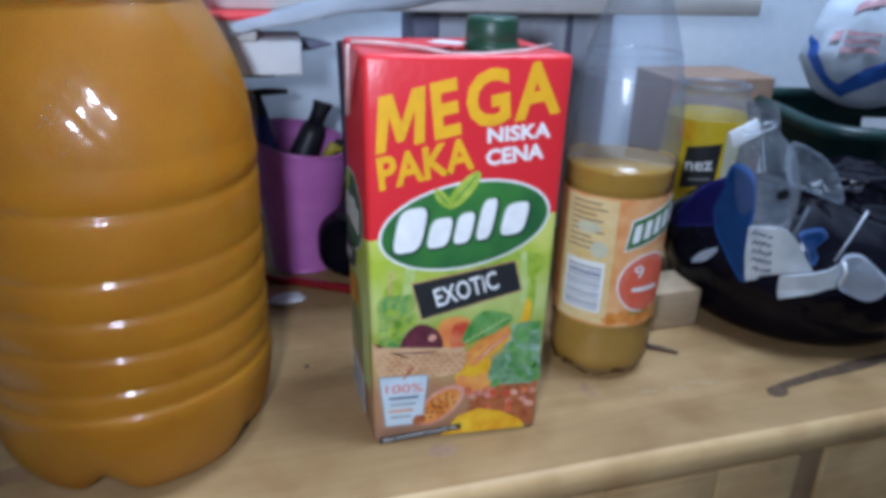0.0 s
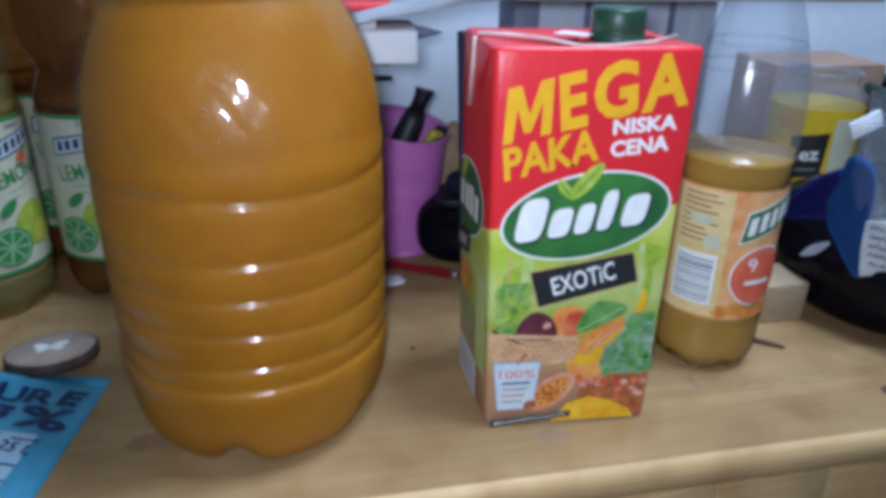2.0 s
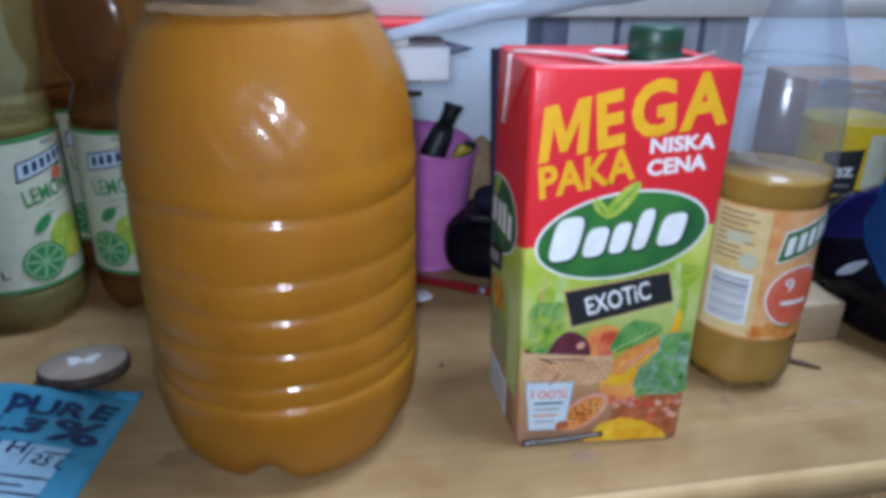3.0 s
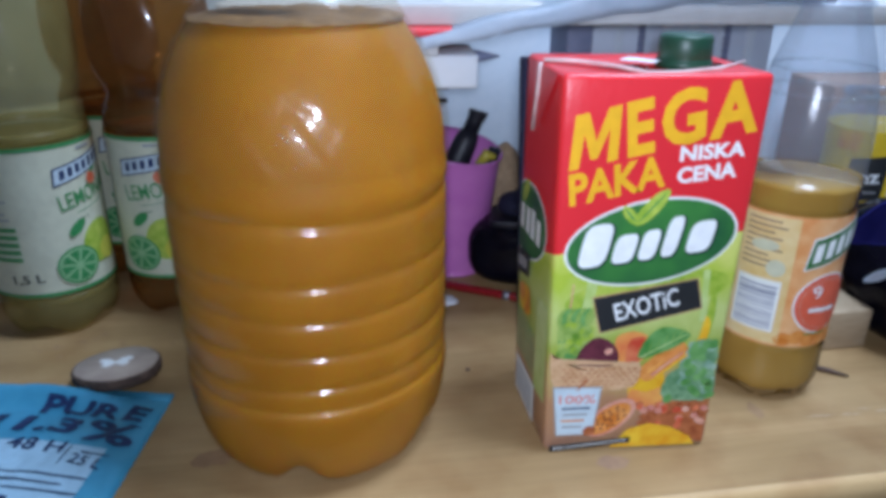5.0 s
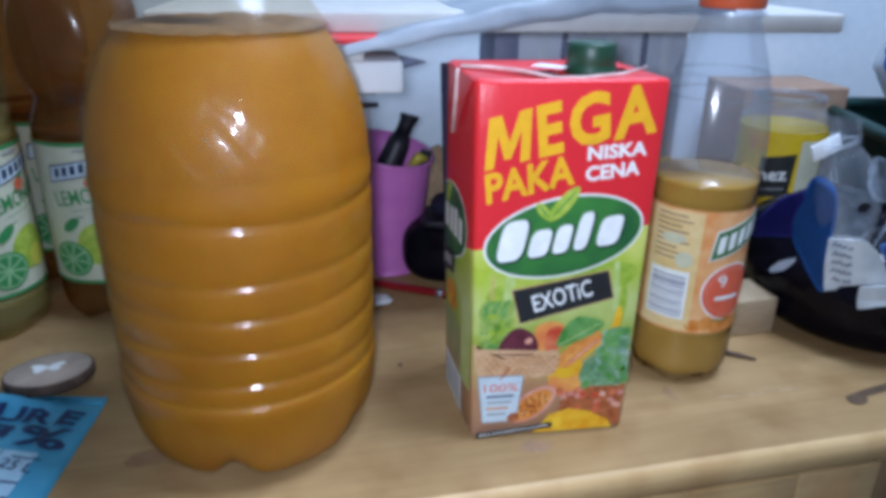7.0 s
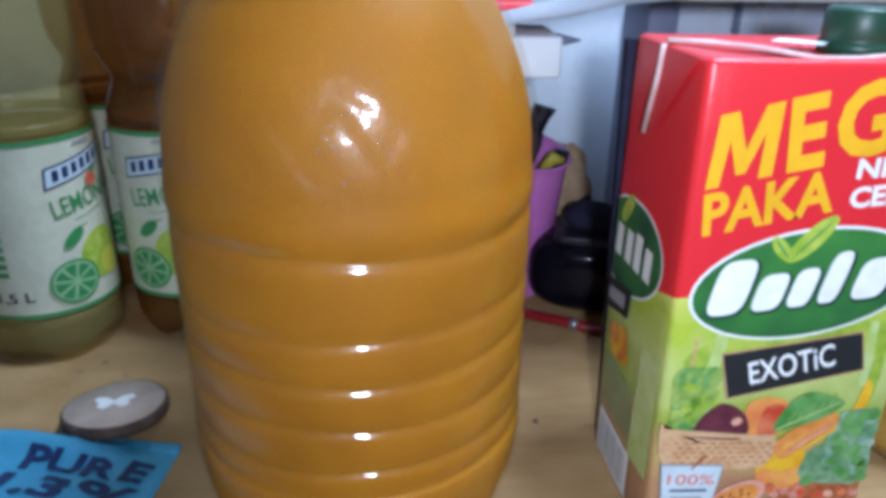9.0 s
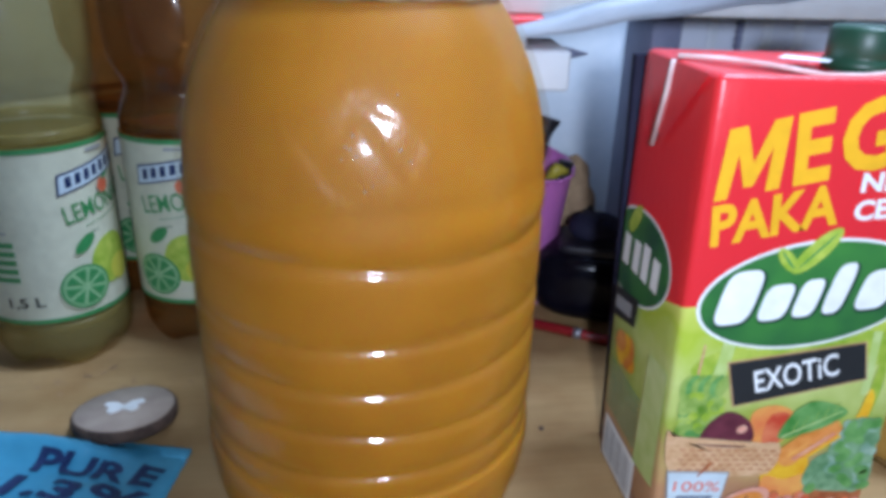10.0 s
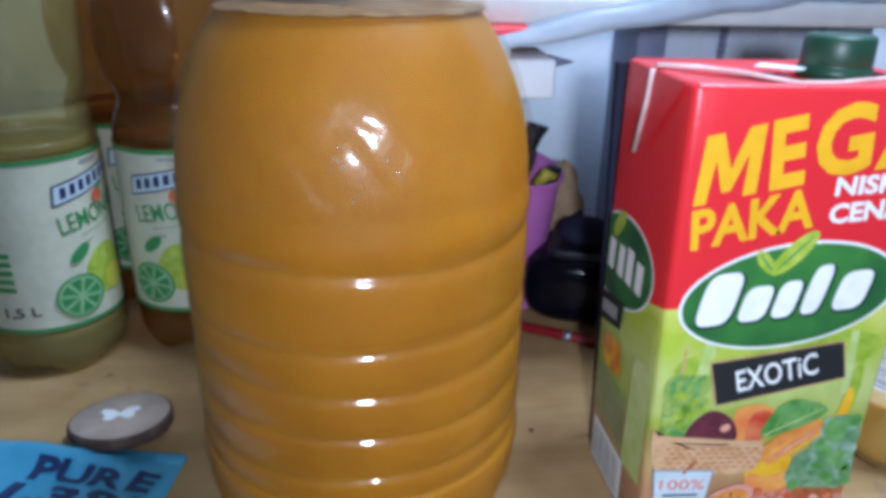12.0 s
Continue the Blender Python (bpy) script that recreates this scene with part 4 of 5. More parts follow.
def lemonade_bottle(at, phase, drink, label, waist):
    t = thing("lemonade_bottle", label, "bottle", "lemonade bottles at the back", at)
    R = 0.046
    pts = [(0.006, 0.010), (0.022, 0.006), (0.034, 0.0), (0.039, 0.002), (0.044, 0.012), (0.0455, 0.022), (0.0455, 0.036), (0.0448, 0.038), (0.0448, 0.160), (0.0455, 0.162), (0.0445, 0.172), (waist + 0.002, 0.182), (waist, 0.1885), (waist + 0.0015, 0.194), (0.046, 0.207), (0.0475, 0.224), (0.0465, 0.25), (0.042, 0.275), (0.032, 0.30), (0.02, 0.318), (0.014, 0.328)]
    prof = smooth_profile(pts, 5)

    def feet(a, r, z):
        if z < 0.02 and r > 0.015:
            z += 0.5 * (1 + math.cos(5 * a)) * 0.007 * (1 - z / 0.02)
        if 0.2 < z < 0.29:
            r += 0.0006 * math.cos(8 * a + z * 90)
        return r, z
    part("drink", lathe(prof, 72, feet, True), drink, t)
    part("neck", lathe([(0.014, 0.3275), (0.0135, 0.331), (0.0135, 0.336)], 40, None, False, False), "pet_thick", t)
    part("cap", lathe([(0.0152, 0.334), (0.0156, 0.335), (0.0156, 0.346), (0.0145, 0.3475), (0.003, 0.3477)], 40, None, True), "cap_green", t)
    lab = part("label", lathe([(R, 0.0395), (R, 0.159)], 96, None, False, False), "cream", t, "cream printed label with green borders")
    p = round_of(R, phase)
    for z0, z1 in ((0.0388, 0.0418), (0.1565, 0.1598)):
        part("label_border", lathe([(R + 0.0004, z0), (R + 0.0004, z1)], 96, None, False, False), "green", lab)
    board = [(0.0215, 0.1265), (0.076, 0.1375), (0.0775, 0.151), (0.023, 0.141)]
    print_on(lab, "badge_rim", quad(board, 10), p, 2, "blue_print", 4)
    print_on(lab, "badge", quad([(0.023, 0.128), (0.0748, 0.1385), (0.0762, 0.1497), (0.0243, 0.1398)], 10), p, 3, "pale", 4)
    for k in range(7):
        u = 0.0275 + k * 0.0066
        print_on(lab, "badge_mark", quad([(u, 0.1325 + 0.2 * (u - 0.0325)), (u + 0.004, 0.1332 + 0.2 * (u - 0.0325)), (u + 0.0042, 0.1405 + 0.2 * (u - 0.0325)), (u + 0.0002, 0.1397 + 0.2 * (u - 0.0325))], 2), p, 4, "blue_print", 2)
    print_on(lab, "small_print", field(0.045, 0.06, 0.1523, 0.1545, 3), p, 3, "gray_print", 2)
    print_on(lab, "apple", oval(0.0545, 0.1275, 0.005, 0.0052, 0, 20), p, 5, "tomato", 2)
    print_on(lab, "apple_leaf", oval(0.0575, 0.1335, 0.004, 0.0015, 25, 14), p, 6, "green", 2)
    words_on(lab, "LEMONADE", (0.0245, 0.1065), (0.089, 0.1153), 0.013, p, 3, "green", 0.005)
    print_on(lab, "underline", quad([(0.036, 0.103), (0.068, 0.1085), (0.068, 0.109), (0.036, 0.1035)], 6), p, 3, "green", 1)
    print_on(lab, "stem", quad([(0.034, 0.0965), (0.045, 0.0985), (0.045, 0.0992), (0.034, 0.0973)], 4), p, 3, "dkgreen", 1)
    print_on(lab, "leaf", oval(0.0335, 0.0915, 0.0088, 0.0042, 40, 24), p, 4, "green", 2)
    print_on(lab, "lemon", oval(0.053, 0.0745, 0.017, 0.0185, -20, 30), p, 2, "lime", 4)
    print_on(lab, "lemon", oval(0.06, 0.0655, 0.010, 0.010, 0, 24), p, 3, "lemon", 3)
    print_on(lab, "lime_rind", oval(0.0295, 0.061, 0.0165, 0.0158, 0, 36), p, 4, "green", 4)
    print_on(lab, "lime_pith", oval(0.0295, 0.061, 0.0148, 0.0141, 0, 36), p, 5, "mint", 4)
    for k in range(8):
        a = k * math.pi / 4 + 0.2
        pts = [(0.0295 + 0.0025 * math.cos(a), 0.061 + 0.0025 * math.sin(a))] + [(0.0295 + 0.0131 * math.cos(a + d), 0.061 + 0.0125 * math.sin(a + d)) for d in (-0.3, -0.1, 0.1, 0.3)]
        print_on(lab, "lime_segment", pts, p, 6, "green", 2)
    words_on(lab, "1,5 L", (-0.02, 0.0495), (0.0035, 0.0505), 0.0085, p, 3, "black_print", 0.02)
    for k in range(5):
        print_on(lab, "green_bar", field(-0.05, -0.009, 0.07 + 0.0062 * k, 0.0735 + 0.0062 * k, 8), p, 3, "green", 1)
    for k in range(8):
        print_on(lab, "small_print", field(-0.05, -0.012 - 0.003 * (k % 3), 0.104 + 0.0048 * k, 0.1055 + 0.0048 * k, 8), p, 3, "gray_print", 1)
    return t


def wood_slice():
    t = thing("wood_slice", "thin round slice of branch with bark and a white butterfly", "coaster", at=(-0.3005, 0.103, 0.0042), turn=12, tilt=(-7, 0))
    def rough(a, r, z):
        return r * (1 + 0.05 * math.sin(a + 0.6) + 0.02 * math.sin(3 * a) + 0.012 * noise.noise((math.sin(a) * 6, math.cos(a) * 6, z * 200))), z
    part("bark", lathe([(0.03, 0.0), (0.031, 0.002), (0.031, 0.0058), (0.03, 0.0078), (0.0288, 0.008)], 72, rough), "bark", t)
    part("cut_face", lathe([(0.0005, 0.0085), (0.029, 0.0083), (0.0292, 0.0078)], 72, rough), "slice", t, "grey-brown cut wood face")
    bm = bmesh.new()
    wing = [(0.0, 0.001), (0.004, 0.007), (0.010, 0.009), (0.012, 0.005), (0.008, 0.0005), (0.0095, -0.004), (0.006, -0.008), (0.002, -0.005), (0.0, -0.002)]
    for sx in (1, -1):
        a = [bm.verts.new((sx * u, v * 0.9, 0.0092)) for u, v in wing]
        b = [bm.verts.new((sx * u, v * 0.9, 0.0085)) for u, v in wing]
        bm.faces.new(a if sx < 0 else list(reversed(a)))
        for k in range(len(wing)):
            q = (k + 1) % len(wing)
            bm.faces.new((a[k], a[q], b[q], b[k]))
    part("butterfly", bm, "white", t, "small white butterfly cut-out", False)
    return t


def pouch():
    """A flat foil pouch, a little puffed, with dark lettering."""
    t = thing("foil_pouch", "flat bright-blue foil pouch with dark blue lettering lying on wood", "pouch", at=(-0.2525, 0.0755, 0.0), turn=-8.5)
    L, B = 0.15, 0.19

    def top(u, v, o):
        w, h = max(0, min(1, -u / L)), max(0, min(1, -v / B))
        z = 0.0012 + 0.0085 * math.sin(math.pi * w) ** 0.6 * math.sin(math.pi * h) ** 0.6
        z += 0.0011 * noise.noise((u * 55, v * 55, 0)) + 0.0009 * noise.noise((u * 130, v * 40, 5))
        # the fold behind the lettering
        z += 0.0115 * max(0, min(1, (-u - 0.012) / 0.06)) * math.exp(-((v + 0.017) / 0.01) ** 2)
        return (u - 0.07 * v, v, max(0.0008, z) + o)
    bm = bmesh.new()
    nx, ny = 48, 56
    up = [[bm.verts.new(top(-L * i / nx, -B * j / ny, 0)) for i in range(nx + 1)] for j in range(ny + 1)]
    dn = [[bm.verts.new((v.co.x, v.co.y, 0.0002)) for v in row] for row in up]
    for j in range(ny):
        for i in range(nx):
            bm.faces.new((up[j][i], up[j][i + 1], up[j + 1][i + 1], up[j + 1][i]))
    rim = up[0] + [r[-1] for r in up[1:]] + up[-1][-2::-1] + [r[0] for r in up[-2:0:-1]]
    rim2 = dn[0] + [r[-1] for r in dn[1:]] + dn[-1][-2::-1] + [r[0] for r in dn[-2:0:-1]]
    for k in range(len(rim)):
        q = (k + 1) % len(rim)
        bm.faces.new((rim[k], rim2[k], rim2[q], rim[q]))
    bmesh.ops.recalc_face_normals(bm, faces=bm.faces[:])
    part("foil", bm, "cyan", t, "crinkled bright blue foil")
    part("seal", box(-L, 0.0, -0.007, 0.001, 0.0006, 0.0022, 0.0004), "cyan", t, "crimped seal")
    words_on(t, "PUR", (-0.0795, -0.0365), (-0.0255, -0.0372), 0.0135, top, 4, "blue_print", 0.04, 0.1, "", 4)
    words_on(t, "E", (-0.0225, -0.0372), (-0.007, -0.0378), 0.0175, top, 4, "blue_print", 0.04, 0.1, "", 4)
    words_on(t, "11.3", (-0.108, -0.0565), (-0.0435, -0.0568), 0.0165, top, 4, "blue_print", 0.04, 0.15, "", 4)
    words_on(t, "%", (-0.0405, -0.0602), (-0.0065, -0.0632), 0.0215, top, 4, "blue_print", 0.03, 0.0, "", 4)
    print_on(t, "pale_panel", field(-0.118, -0.0185, -0.118, -0.066, 8), top, 2, "cyan_pale", 6)
    words_on(t, "48 H", (-0.08, -0.0755), (-0.0435, -0.0762), 0.0115, top, 5, "blue_print", 0.012, 0, "", 3)
    words_on(t, "25 L", (-0.036, -0.0835), (-0.0155, -0.0862), 0.0085, top, 5, "blue_print", 0.01, 0, "", 3)
    print_on(t, "divider", field(-0.0405, -0.0397, -0.086, -0.067, 3), top, 4, "blue_print")
    print_on(t, "small_print", field(-0.032, -0.014, -0.0735, -0.0722, 3), top, 4, "blue_print")
    for k in range(3):
        print_on(t, "small_print", field(-0.112, -0.018 - 0.012 * (k % 2), -0.0955 - 0.0065 * k, -0.0943 - 0.0065 * k, 6), top, 4, "blue_print")
    for a, b in ((-0.118, -0.098), (-0.094, -0.084)):
        print_on(t, "number_bar", field(a + 0.03, b + 0.03, -0.121, -0.115, 3), top, 4, "blue_print", 2)
    return t


def pen_pot():
    t = thing("pen_pot", "orchid-pink plastic cup holding pens", "cup", at=(-0.034, 0.292, 0))
    def slant(a, r, z):
        return r * (1 - 0.06 * z / 0.118), z + (z / 0.118) ** 3 * (0.0045 - 0.0055 * math.cos(a) - 0.007 * math.sin(a))
    prof = smooth_profile([(0.003, 0.001), (0.027, 0.0), (0.03, 0.002), (0.0325, 0.02), (0.0385, 0.06), (0.0455, 0.108), (0.0475, 0.118), (0.0485, 0.1195)], 5)
    inner = [(0.046, 0.1185), (0.043, 0.105), (0.036, 0.06), (0.03, 0.02), (0.028, 0.004), (0.002, 0.0035)]
    part("cup_wall", lathe(prof + inner, 72, slant, True), "pot", t)
    part("rim", lathe([(0.0475, 0.1175), (0.0495, 0.1183), (0.0495, 0.1205), (0.0475, 0.1212), (0.0458, 0.1195)], 72, slant, False, False), "pot", t, "rolled rim")
    part("foot_ring", lathe([(0.0295, 0.0), (0.031, 0.0005), (0.0318, 0.004), (0.03, 0.0045)], 60, None, False, False), "pot", t)
    return t


def pens():
    t = thing("black_applicator", "black plastic applicator with a flared end, leaning in the cup", "pen")
    part("barrel", tube([(-0.052, 0.288, 0.06), (-0.034, 0.289, 0.104), (-0.0225, 0.29, 0.13), (-0.019, 0.291, 0.1385)], 0.01, 18, True, [0.011, 0.0128, 0.0112, 0.0085]), "black", t)
    part("flared_end", tube([(-0.019, 0.291, 0.138), (-0.0145, 0.2915, 0.1485), (-0.0125, 0.292, 0.153), (-0.0113, 0.292, 0.1562), (-0.0111, 0.2921, 0.157)], 0.008, 20, True, [0.0074, 0.0074, 0.0084, 0.0093, 0.009]), "black", t)
    t2 = thing("olive_cap_pen", "dark pen with an olive-yellow clip, leaning in the cup", "pen")
    part("barrel", tube([(-0.02, 0.295, 0.02), (-0.003, 0.29, 0.09), (0.005, 0.288, 0.122)], 0.007, 14, True, [0.006, 0.0075, 0.006]), "black", t2)
    part("clip", tube([(-0.012, 0.279, 0.109), (-0.004, 0.278, 0.119), (0.004, 0.279, 0.116)], 0.0055, 10, True, [0.004, 0.006, 0.003]), "olive", t2, "olive-yellow clip")
    t3 = thing("blue_marker", "dark blue marker with a black clip, standing in the cup", "pen")
    part("barrel", tube([(-0.05, 0.29, 0.02), (-0.062, 0.285, 0.11), (-0.068, 0.283, 0.15)], 0.009, 14, True, [0.008, 0.0095, 0.0075]), "navy", t3)
    part("clip", tube([(-0.082, 0.278, 0.168), (-0.06, 0.276, 0.170), (-0.042, 0.275, 0.1705)], 0.003, 8, True, [0.003, 0.0034, 0.002]), "black", t3, "black clip")
    part("cap", tube([(-0.068, 0.283, 0.149), (-0.072, 0.281, 0.168)], 0.007, 14, True, [0.0078, 0.006]), "black", t3)


def cork_piece():
    t = thing("cork_figure", "small rough tan piece with a dark round spot", "ornament", at=(0.021, 0.33, 0.0))
    bm = bmesh.new()
    bmesh.ops.create_icosphere(bm, subdivisions=4, radius=1)
    for v in bm.verts:
        n = v.co.normalized()
        w = 1 + 0.25 * noise.noise(n * 2.2) + 0.1 * noise.noise(n * 6)
        v.co = Vector((n.x * 0.021 * w, n.y * 0.014 * w, 0.058 + n.z * 0.058 * (1 + 0.06 * noise.noise(n * 3))))
    part("rough_body", bm, "cork", t)
    bm = bmesh.new()
    bmesh.ops.create_uvsphere(bm, u_segments=16, v_segments=10, radius=0.0065)
    for v in bm.verts:
        v.co = Vector((0.0145 + v.co.x, -0.0105 + v.co.y, 0.067 + v.co.z))
    part("dark_spot", bm, "black", t)


def black_case():
    t = thing("black_case", "rounded glossy black plastic case with a flat lid", "case", at=(0.022, 0.257, 0), turn=-14)
    def lump(cx, cz, sx, sy, z0, z1, power):
        bm = bmesh.new()
        bmesh.ops.create_uvsphere(bm, u_segments=40, v_segments=24, radius=1)
        for v in bm.verts:
            x, y, z = (math.copysign(abs(c) ** power, c) for c in v.co)
            v.co = Vector((cx + x * sx, y * sy, (z0 + z1) / 2 + z * (z1 - z0) / 2))
        return bm
    part("lower_shell", lump(0.006, 0, 0.05, 0.032, 0.0, 0.066, 0.68), "gloss_black", t)
    part("lid", lump(0.012, 0, 0.036, 0.026, 0.0605, 0.0685, 0.3), "black", t, "flat matt black lid")
    part("knob", lump(0.004, 0.0, 0.021, 0.019, 0.0665, 0.088, 0.85), "matt_dark", t, "rounded dark knob on the lid")


def red_pen():
    t = thing("red_pencil", "dark red lacquered pencil lying on the wood", "pencil")
    a, b = Vector((-0.085, 0.258, 0.0042)), Vector((0.062, 0.186, 0.0042))
    part("shaft", tube([a, a.lerp(b, 0.3), a.lerp(b, 0.63), b], 0.0042, 12), "red_pen", t)
    part("ferrule", tube([a.lerp(b, 0.62), a.lerp(b, 0.66)], 0.0045, 12), "steel", t)


def stack():
    """The pile behind the large bottle, with a board laid from it to the tall lilac box."""
    t = tagged(part("storage_box", box(-0.21, -0.085, 0.15, 0.27, 0.0, 0.204, 0.002), "beige", None, ""), "grey cardboard box standing behind the large bottle", "box")
    t = tagged(part("white_box", box(-0.155, -0.031, 0.142, 0.205, 0.205, 0.2285, 0.0022), "paper", None, ""), "small white cardboard box lying on the pile", "box")
    t = tagged(part("dark_strip", box(-0.084, -0.05, 0.16, 0.172, 0.2012, 0.2046, 0.0008), "black", None, ""), "thin dark strip under the white box", "strip")
    t = thing("steel_awl", "grey pointed tool sticking out beside the white box", "tool")
    part("shaft", tube([(-0.09, 0.208, 0.2185), (-0.03, 0.208, 0.2185), (-0.022, 0.208, 0.2185), (-0.006, 0.208, 0.2185)], 0.006, 12, True, [0.005, 0.0055, 0.0045, 0.0005]), "lilac_dark", t)
    t = tagged(part("red_folder", box(-0.2, -0.04, 0.127, 0.3, 0.2423, 0.2472, 0.0012), "red", None, ""), "red folder lying on the pile", "folder")
    t = tagged(part("paper_stack", box(-0.2, -0.06, 0.132, 0.3, 0.229, 0.242, 0.0012), "beige", None, ""), "stack of pale papers lying on the white box", "papers")
    # crumpled sheet
    bm = bmesh.new()
    nx, ny = 40, 18
    g = []
    for j in range(ny + 1):
        row = []
        for i in range(nx + 1):
            s, q = i / nx, j / ny
            x = -0.078 + 0.3 * s
            low = 0.2325 + 0.031 * min(1, s * 1.5) ** 0.8
            drop = 0.007 + 0.012 * min(1, s * 1.6)
            k = min(1, q / 0.3)
            y = 0.118 + 0.025 * s + 0.006 * k * k + 0.2 * max(0, q - 0.3)
            z = low + drop * math.sin(k * math.pi / 2) + 0.0012 * noise.noise((s * 9, q * 5, 1)) + 0.0008 * math.sin(31 * s + 6 * q)
            row.append(bm.verts.new((x, y, z)))
        g.append(row)
    for j in range(ny):
        for i in range(nx):
            bm.faces.new((g[j][i], g[j][i + 1], g[j + 1][i + 1], g[j + 1][i]))
    bmesh.ops.solidify(bm, geom=bm.faces[:], thickness=0.0045)
    tagged(part("plastic_sheet", bm, "sack", None, ""), "crumpled white plastic sheet drooping over the pile", "sheet")
    # a slim dark slab, added for the thin shadow line along the carton's edge
    bm = box(-0.0112, 0.084, 0.0875, 0.0935, 0.0, 0.2345, 0.0012)
    for v in bm.verts:
        v.co.x += 0.009 * (1 - v.co.z / 0.2345)
    tagged(part("dark_folder", bm, "matt_dark", None, ""), "slim dark slab standing for the shadow line beside the carton", "folder")
    bm = box(-0.21, 0.32, 0.15, 0.425, 0.2475, 0.262, 0.002)
    tagged(part("board", bm, "beige", None, ""), "pale grey board laid across the pile and the tall box", "board")
    t = thing("lilac_box", "tall lilac-grey cardboard box with paler stripes", "box")
    part("box_body", box(0.1065, 0.29, 0.347, 0.42, 0.0, 0.2465, 0.002), "lilac", t)
    part("edge_strip", box(0.0805, 0.106, 0.345, 0.422, 0.0, 0.2465, 0.002), "lilac_dark", t, "darker edge strip")
    for x in (0.128, 0.152, 0.176, 0.203, 0.233, 0.262):
        part("pale_stripe", box(x, x + 0.009, 0.3455, 0.3475, 0.01, 0.24, 0.0004), "lilac_pale", t)
    for x in (0.152, 0.238):
        d = thing("drill_bit", "thin grey twist drill bit standing against the lilac box", "drill bit", "drill bits", at=(x, 0.337, 0))
        part("shank", tube([(0, 0, 0.0), (0, 0, 0.17)], 0.0028, 10), "steel", d)
        bm = bmesh.new()
        n, rows = 10, []
        for k in range(90):
            z, a = 0.17 + k * 0.0008, k * 0.42
            rows.append([bm.verts.new((0.0034 * (1 - 0.45 * (abs(math.cos(b)) < 0.5)) * math.cos(a + b), 0.0034 * (1 - 0.45 * (abs(math.cos(b)) < 0.5)) * math.sin(a + b), z)) for b in (2 * math.pi * q / n for q in range(n))])
        for lo, hi in zip(rows, rows[1:]):
            for q in range(n):
                bm.faces.new((lo[q], lo[(q + 1) % n], hi[(q + 1) % n], hi[q]))
        bm.faces.new(rows[-1])
        part("flute", bm, "lilac_dark", d, "", False)


def jar():
    t = thing("glass_jar", "glass jar with a yellow and black label", "jar", at=(0.392, 0.305, 0))
    R = 0.0445
    prof = smooth_profile([(0.006, 0.003), (0.04, 0.0), (0.0435, 0.004), (0.044, 0.02), (0.044, 0.135), (0.0425, 0.148), (0.036, 0.158), (0.034, 0.162), (0.034, 0.17)], 5)
    part("filling", lathe([(r * 0.96, z + 0.002) for r, z in prof if z < 0.128], 64, None, True), "jar_fill", t, "cream-coloured filling")
    g = part("glass", lathe(prof, 72), "pet_thick", t, "clear glass")
    g.visible_shadow = False
    part("glass_rim", lathe([(0.034, 0.166), (0.0362, 0.167), (0.0362, 0.17), (0.033, 0.1705), (0.0322, 0.168)], 60, None, False, False), "pet_thick", t)
    p = round_of(R, -37)
    lab = part("label", lathe([(R, 0.05), (R, 0.138)], 80, None, False, False), "jar_yellow", t, "yellow printed label")
    print_on(lab, "black_panel", quad([(-0.016, 0.066), (0.018, 0.073), (0.02, 0.117), (-0.014, 0.11)], 8), p, 2, "black_print", 3)
    words_on(lab, "nez", (-0.012, 0.085), (0.0145, 0.089), 0.0095, p, 4, "white", 0.02)
    print_on(lab, "small_print", quad([(-0.008, 0.076), (0.013, 0.079), (0.013, 0.0805), (-0.008, 0.0775)], 4), p, 4, "gray_print", 1)
    print_on(lab, "side_panel", field(0.023, 0.05, 0.056, 0.13, 6), p, 2, "cream", 3)
    print_on(lab, "mark", field(-0.03, -0.008, 0.118, 0.135, 5), p, 3, "mango", 2)


def cardboard_box():
    tagged(part("cardboard_box", box(0.375, 0.503, 0.36, 0.45, 0.0, 0.1655, 0.002), "card", None, ""), "brown cardboard box standing against the wall", "box")


def green_basket():
    t = thing("plastic_basket", "dark green slotted plastic basket", "basket", at=(0.625, 0.275, 0), turn=-12)
    w0, d0, w1, d1, h = 0.12, 0.08, 0.15, 0.11, 0.137

    def ring(w, d, z, n=14, power=0.35):
        return [(w * math.copysign(abs(math.cos(a)) ** power, math.cos(a)), d * math.copysign(abs(math.sin(a)) ** power, math.sin(a)), z) for a in (2 * math.pi * k / 64 for k in range(64))]
    bm = bmesh.new()
    rings = [[bm.verts.new(c) for c in ring(w0 + (w1 - w0) * k / 6, d0 + (d1 - d0) * k / 6, h * k / 6)] for k in range(7)]
    for j, (lo, hi) in enumerate(zip(rings, rings[1:])):
        for k in range(64):
            if j in (2, 3, 4) and k % 3 == 0:
                continue
            q = (k + 1) % 64
            bm.faces.new((lo[k], lo[q], hi[q], hi[k]))
    bm.faces.new(list(reversed(rings[0])))
    bmesh.ops.solidify(bm, geom=bm.faces[:], thickness=0.003)
    part("basket_wall", bm, "basket", t, "slotted wall", False)
    pts = ring(w1 + 0.003, d1 + 0.003, h + 0.002)
    part("rim", tube(pts + pts[:1], 0.0075, 10, False), "basket", t, "rounded rim")
    part("dark_liner", lathe([(0.02, 0.06), (0.08, 0.075), (0.1, 0.1)], 40, lambda a, r, z: (r * 1.05, z + 0.01 * noise.noise((r * 30 * math.sin(a), r * 30 * math.cos(a), 0)))), "black", t, "dark crumpled liner")


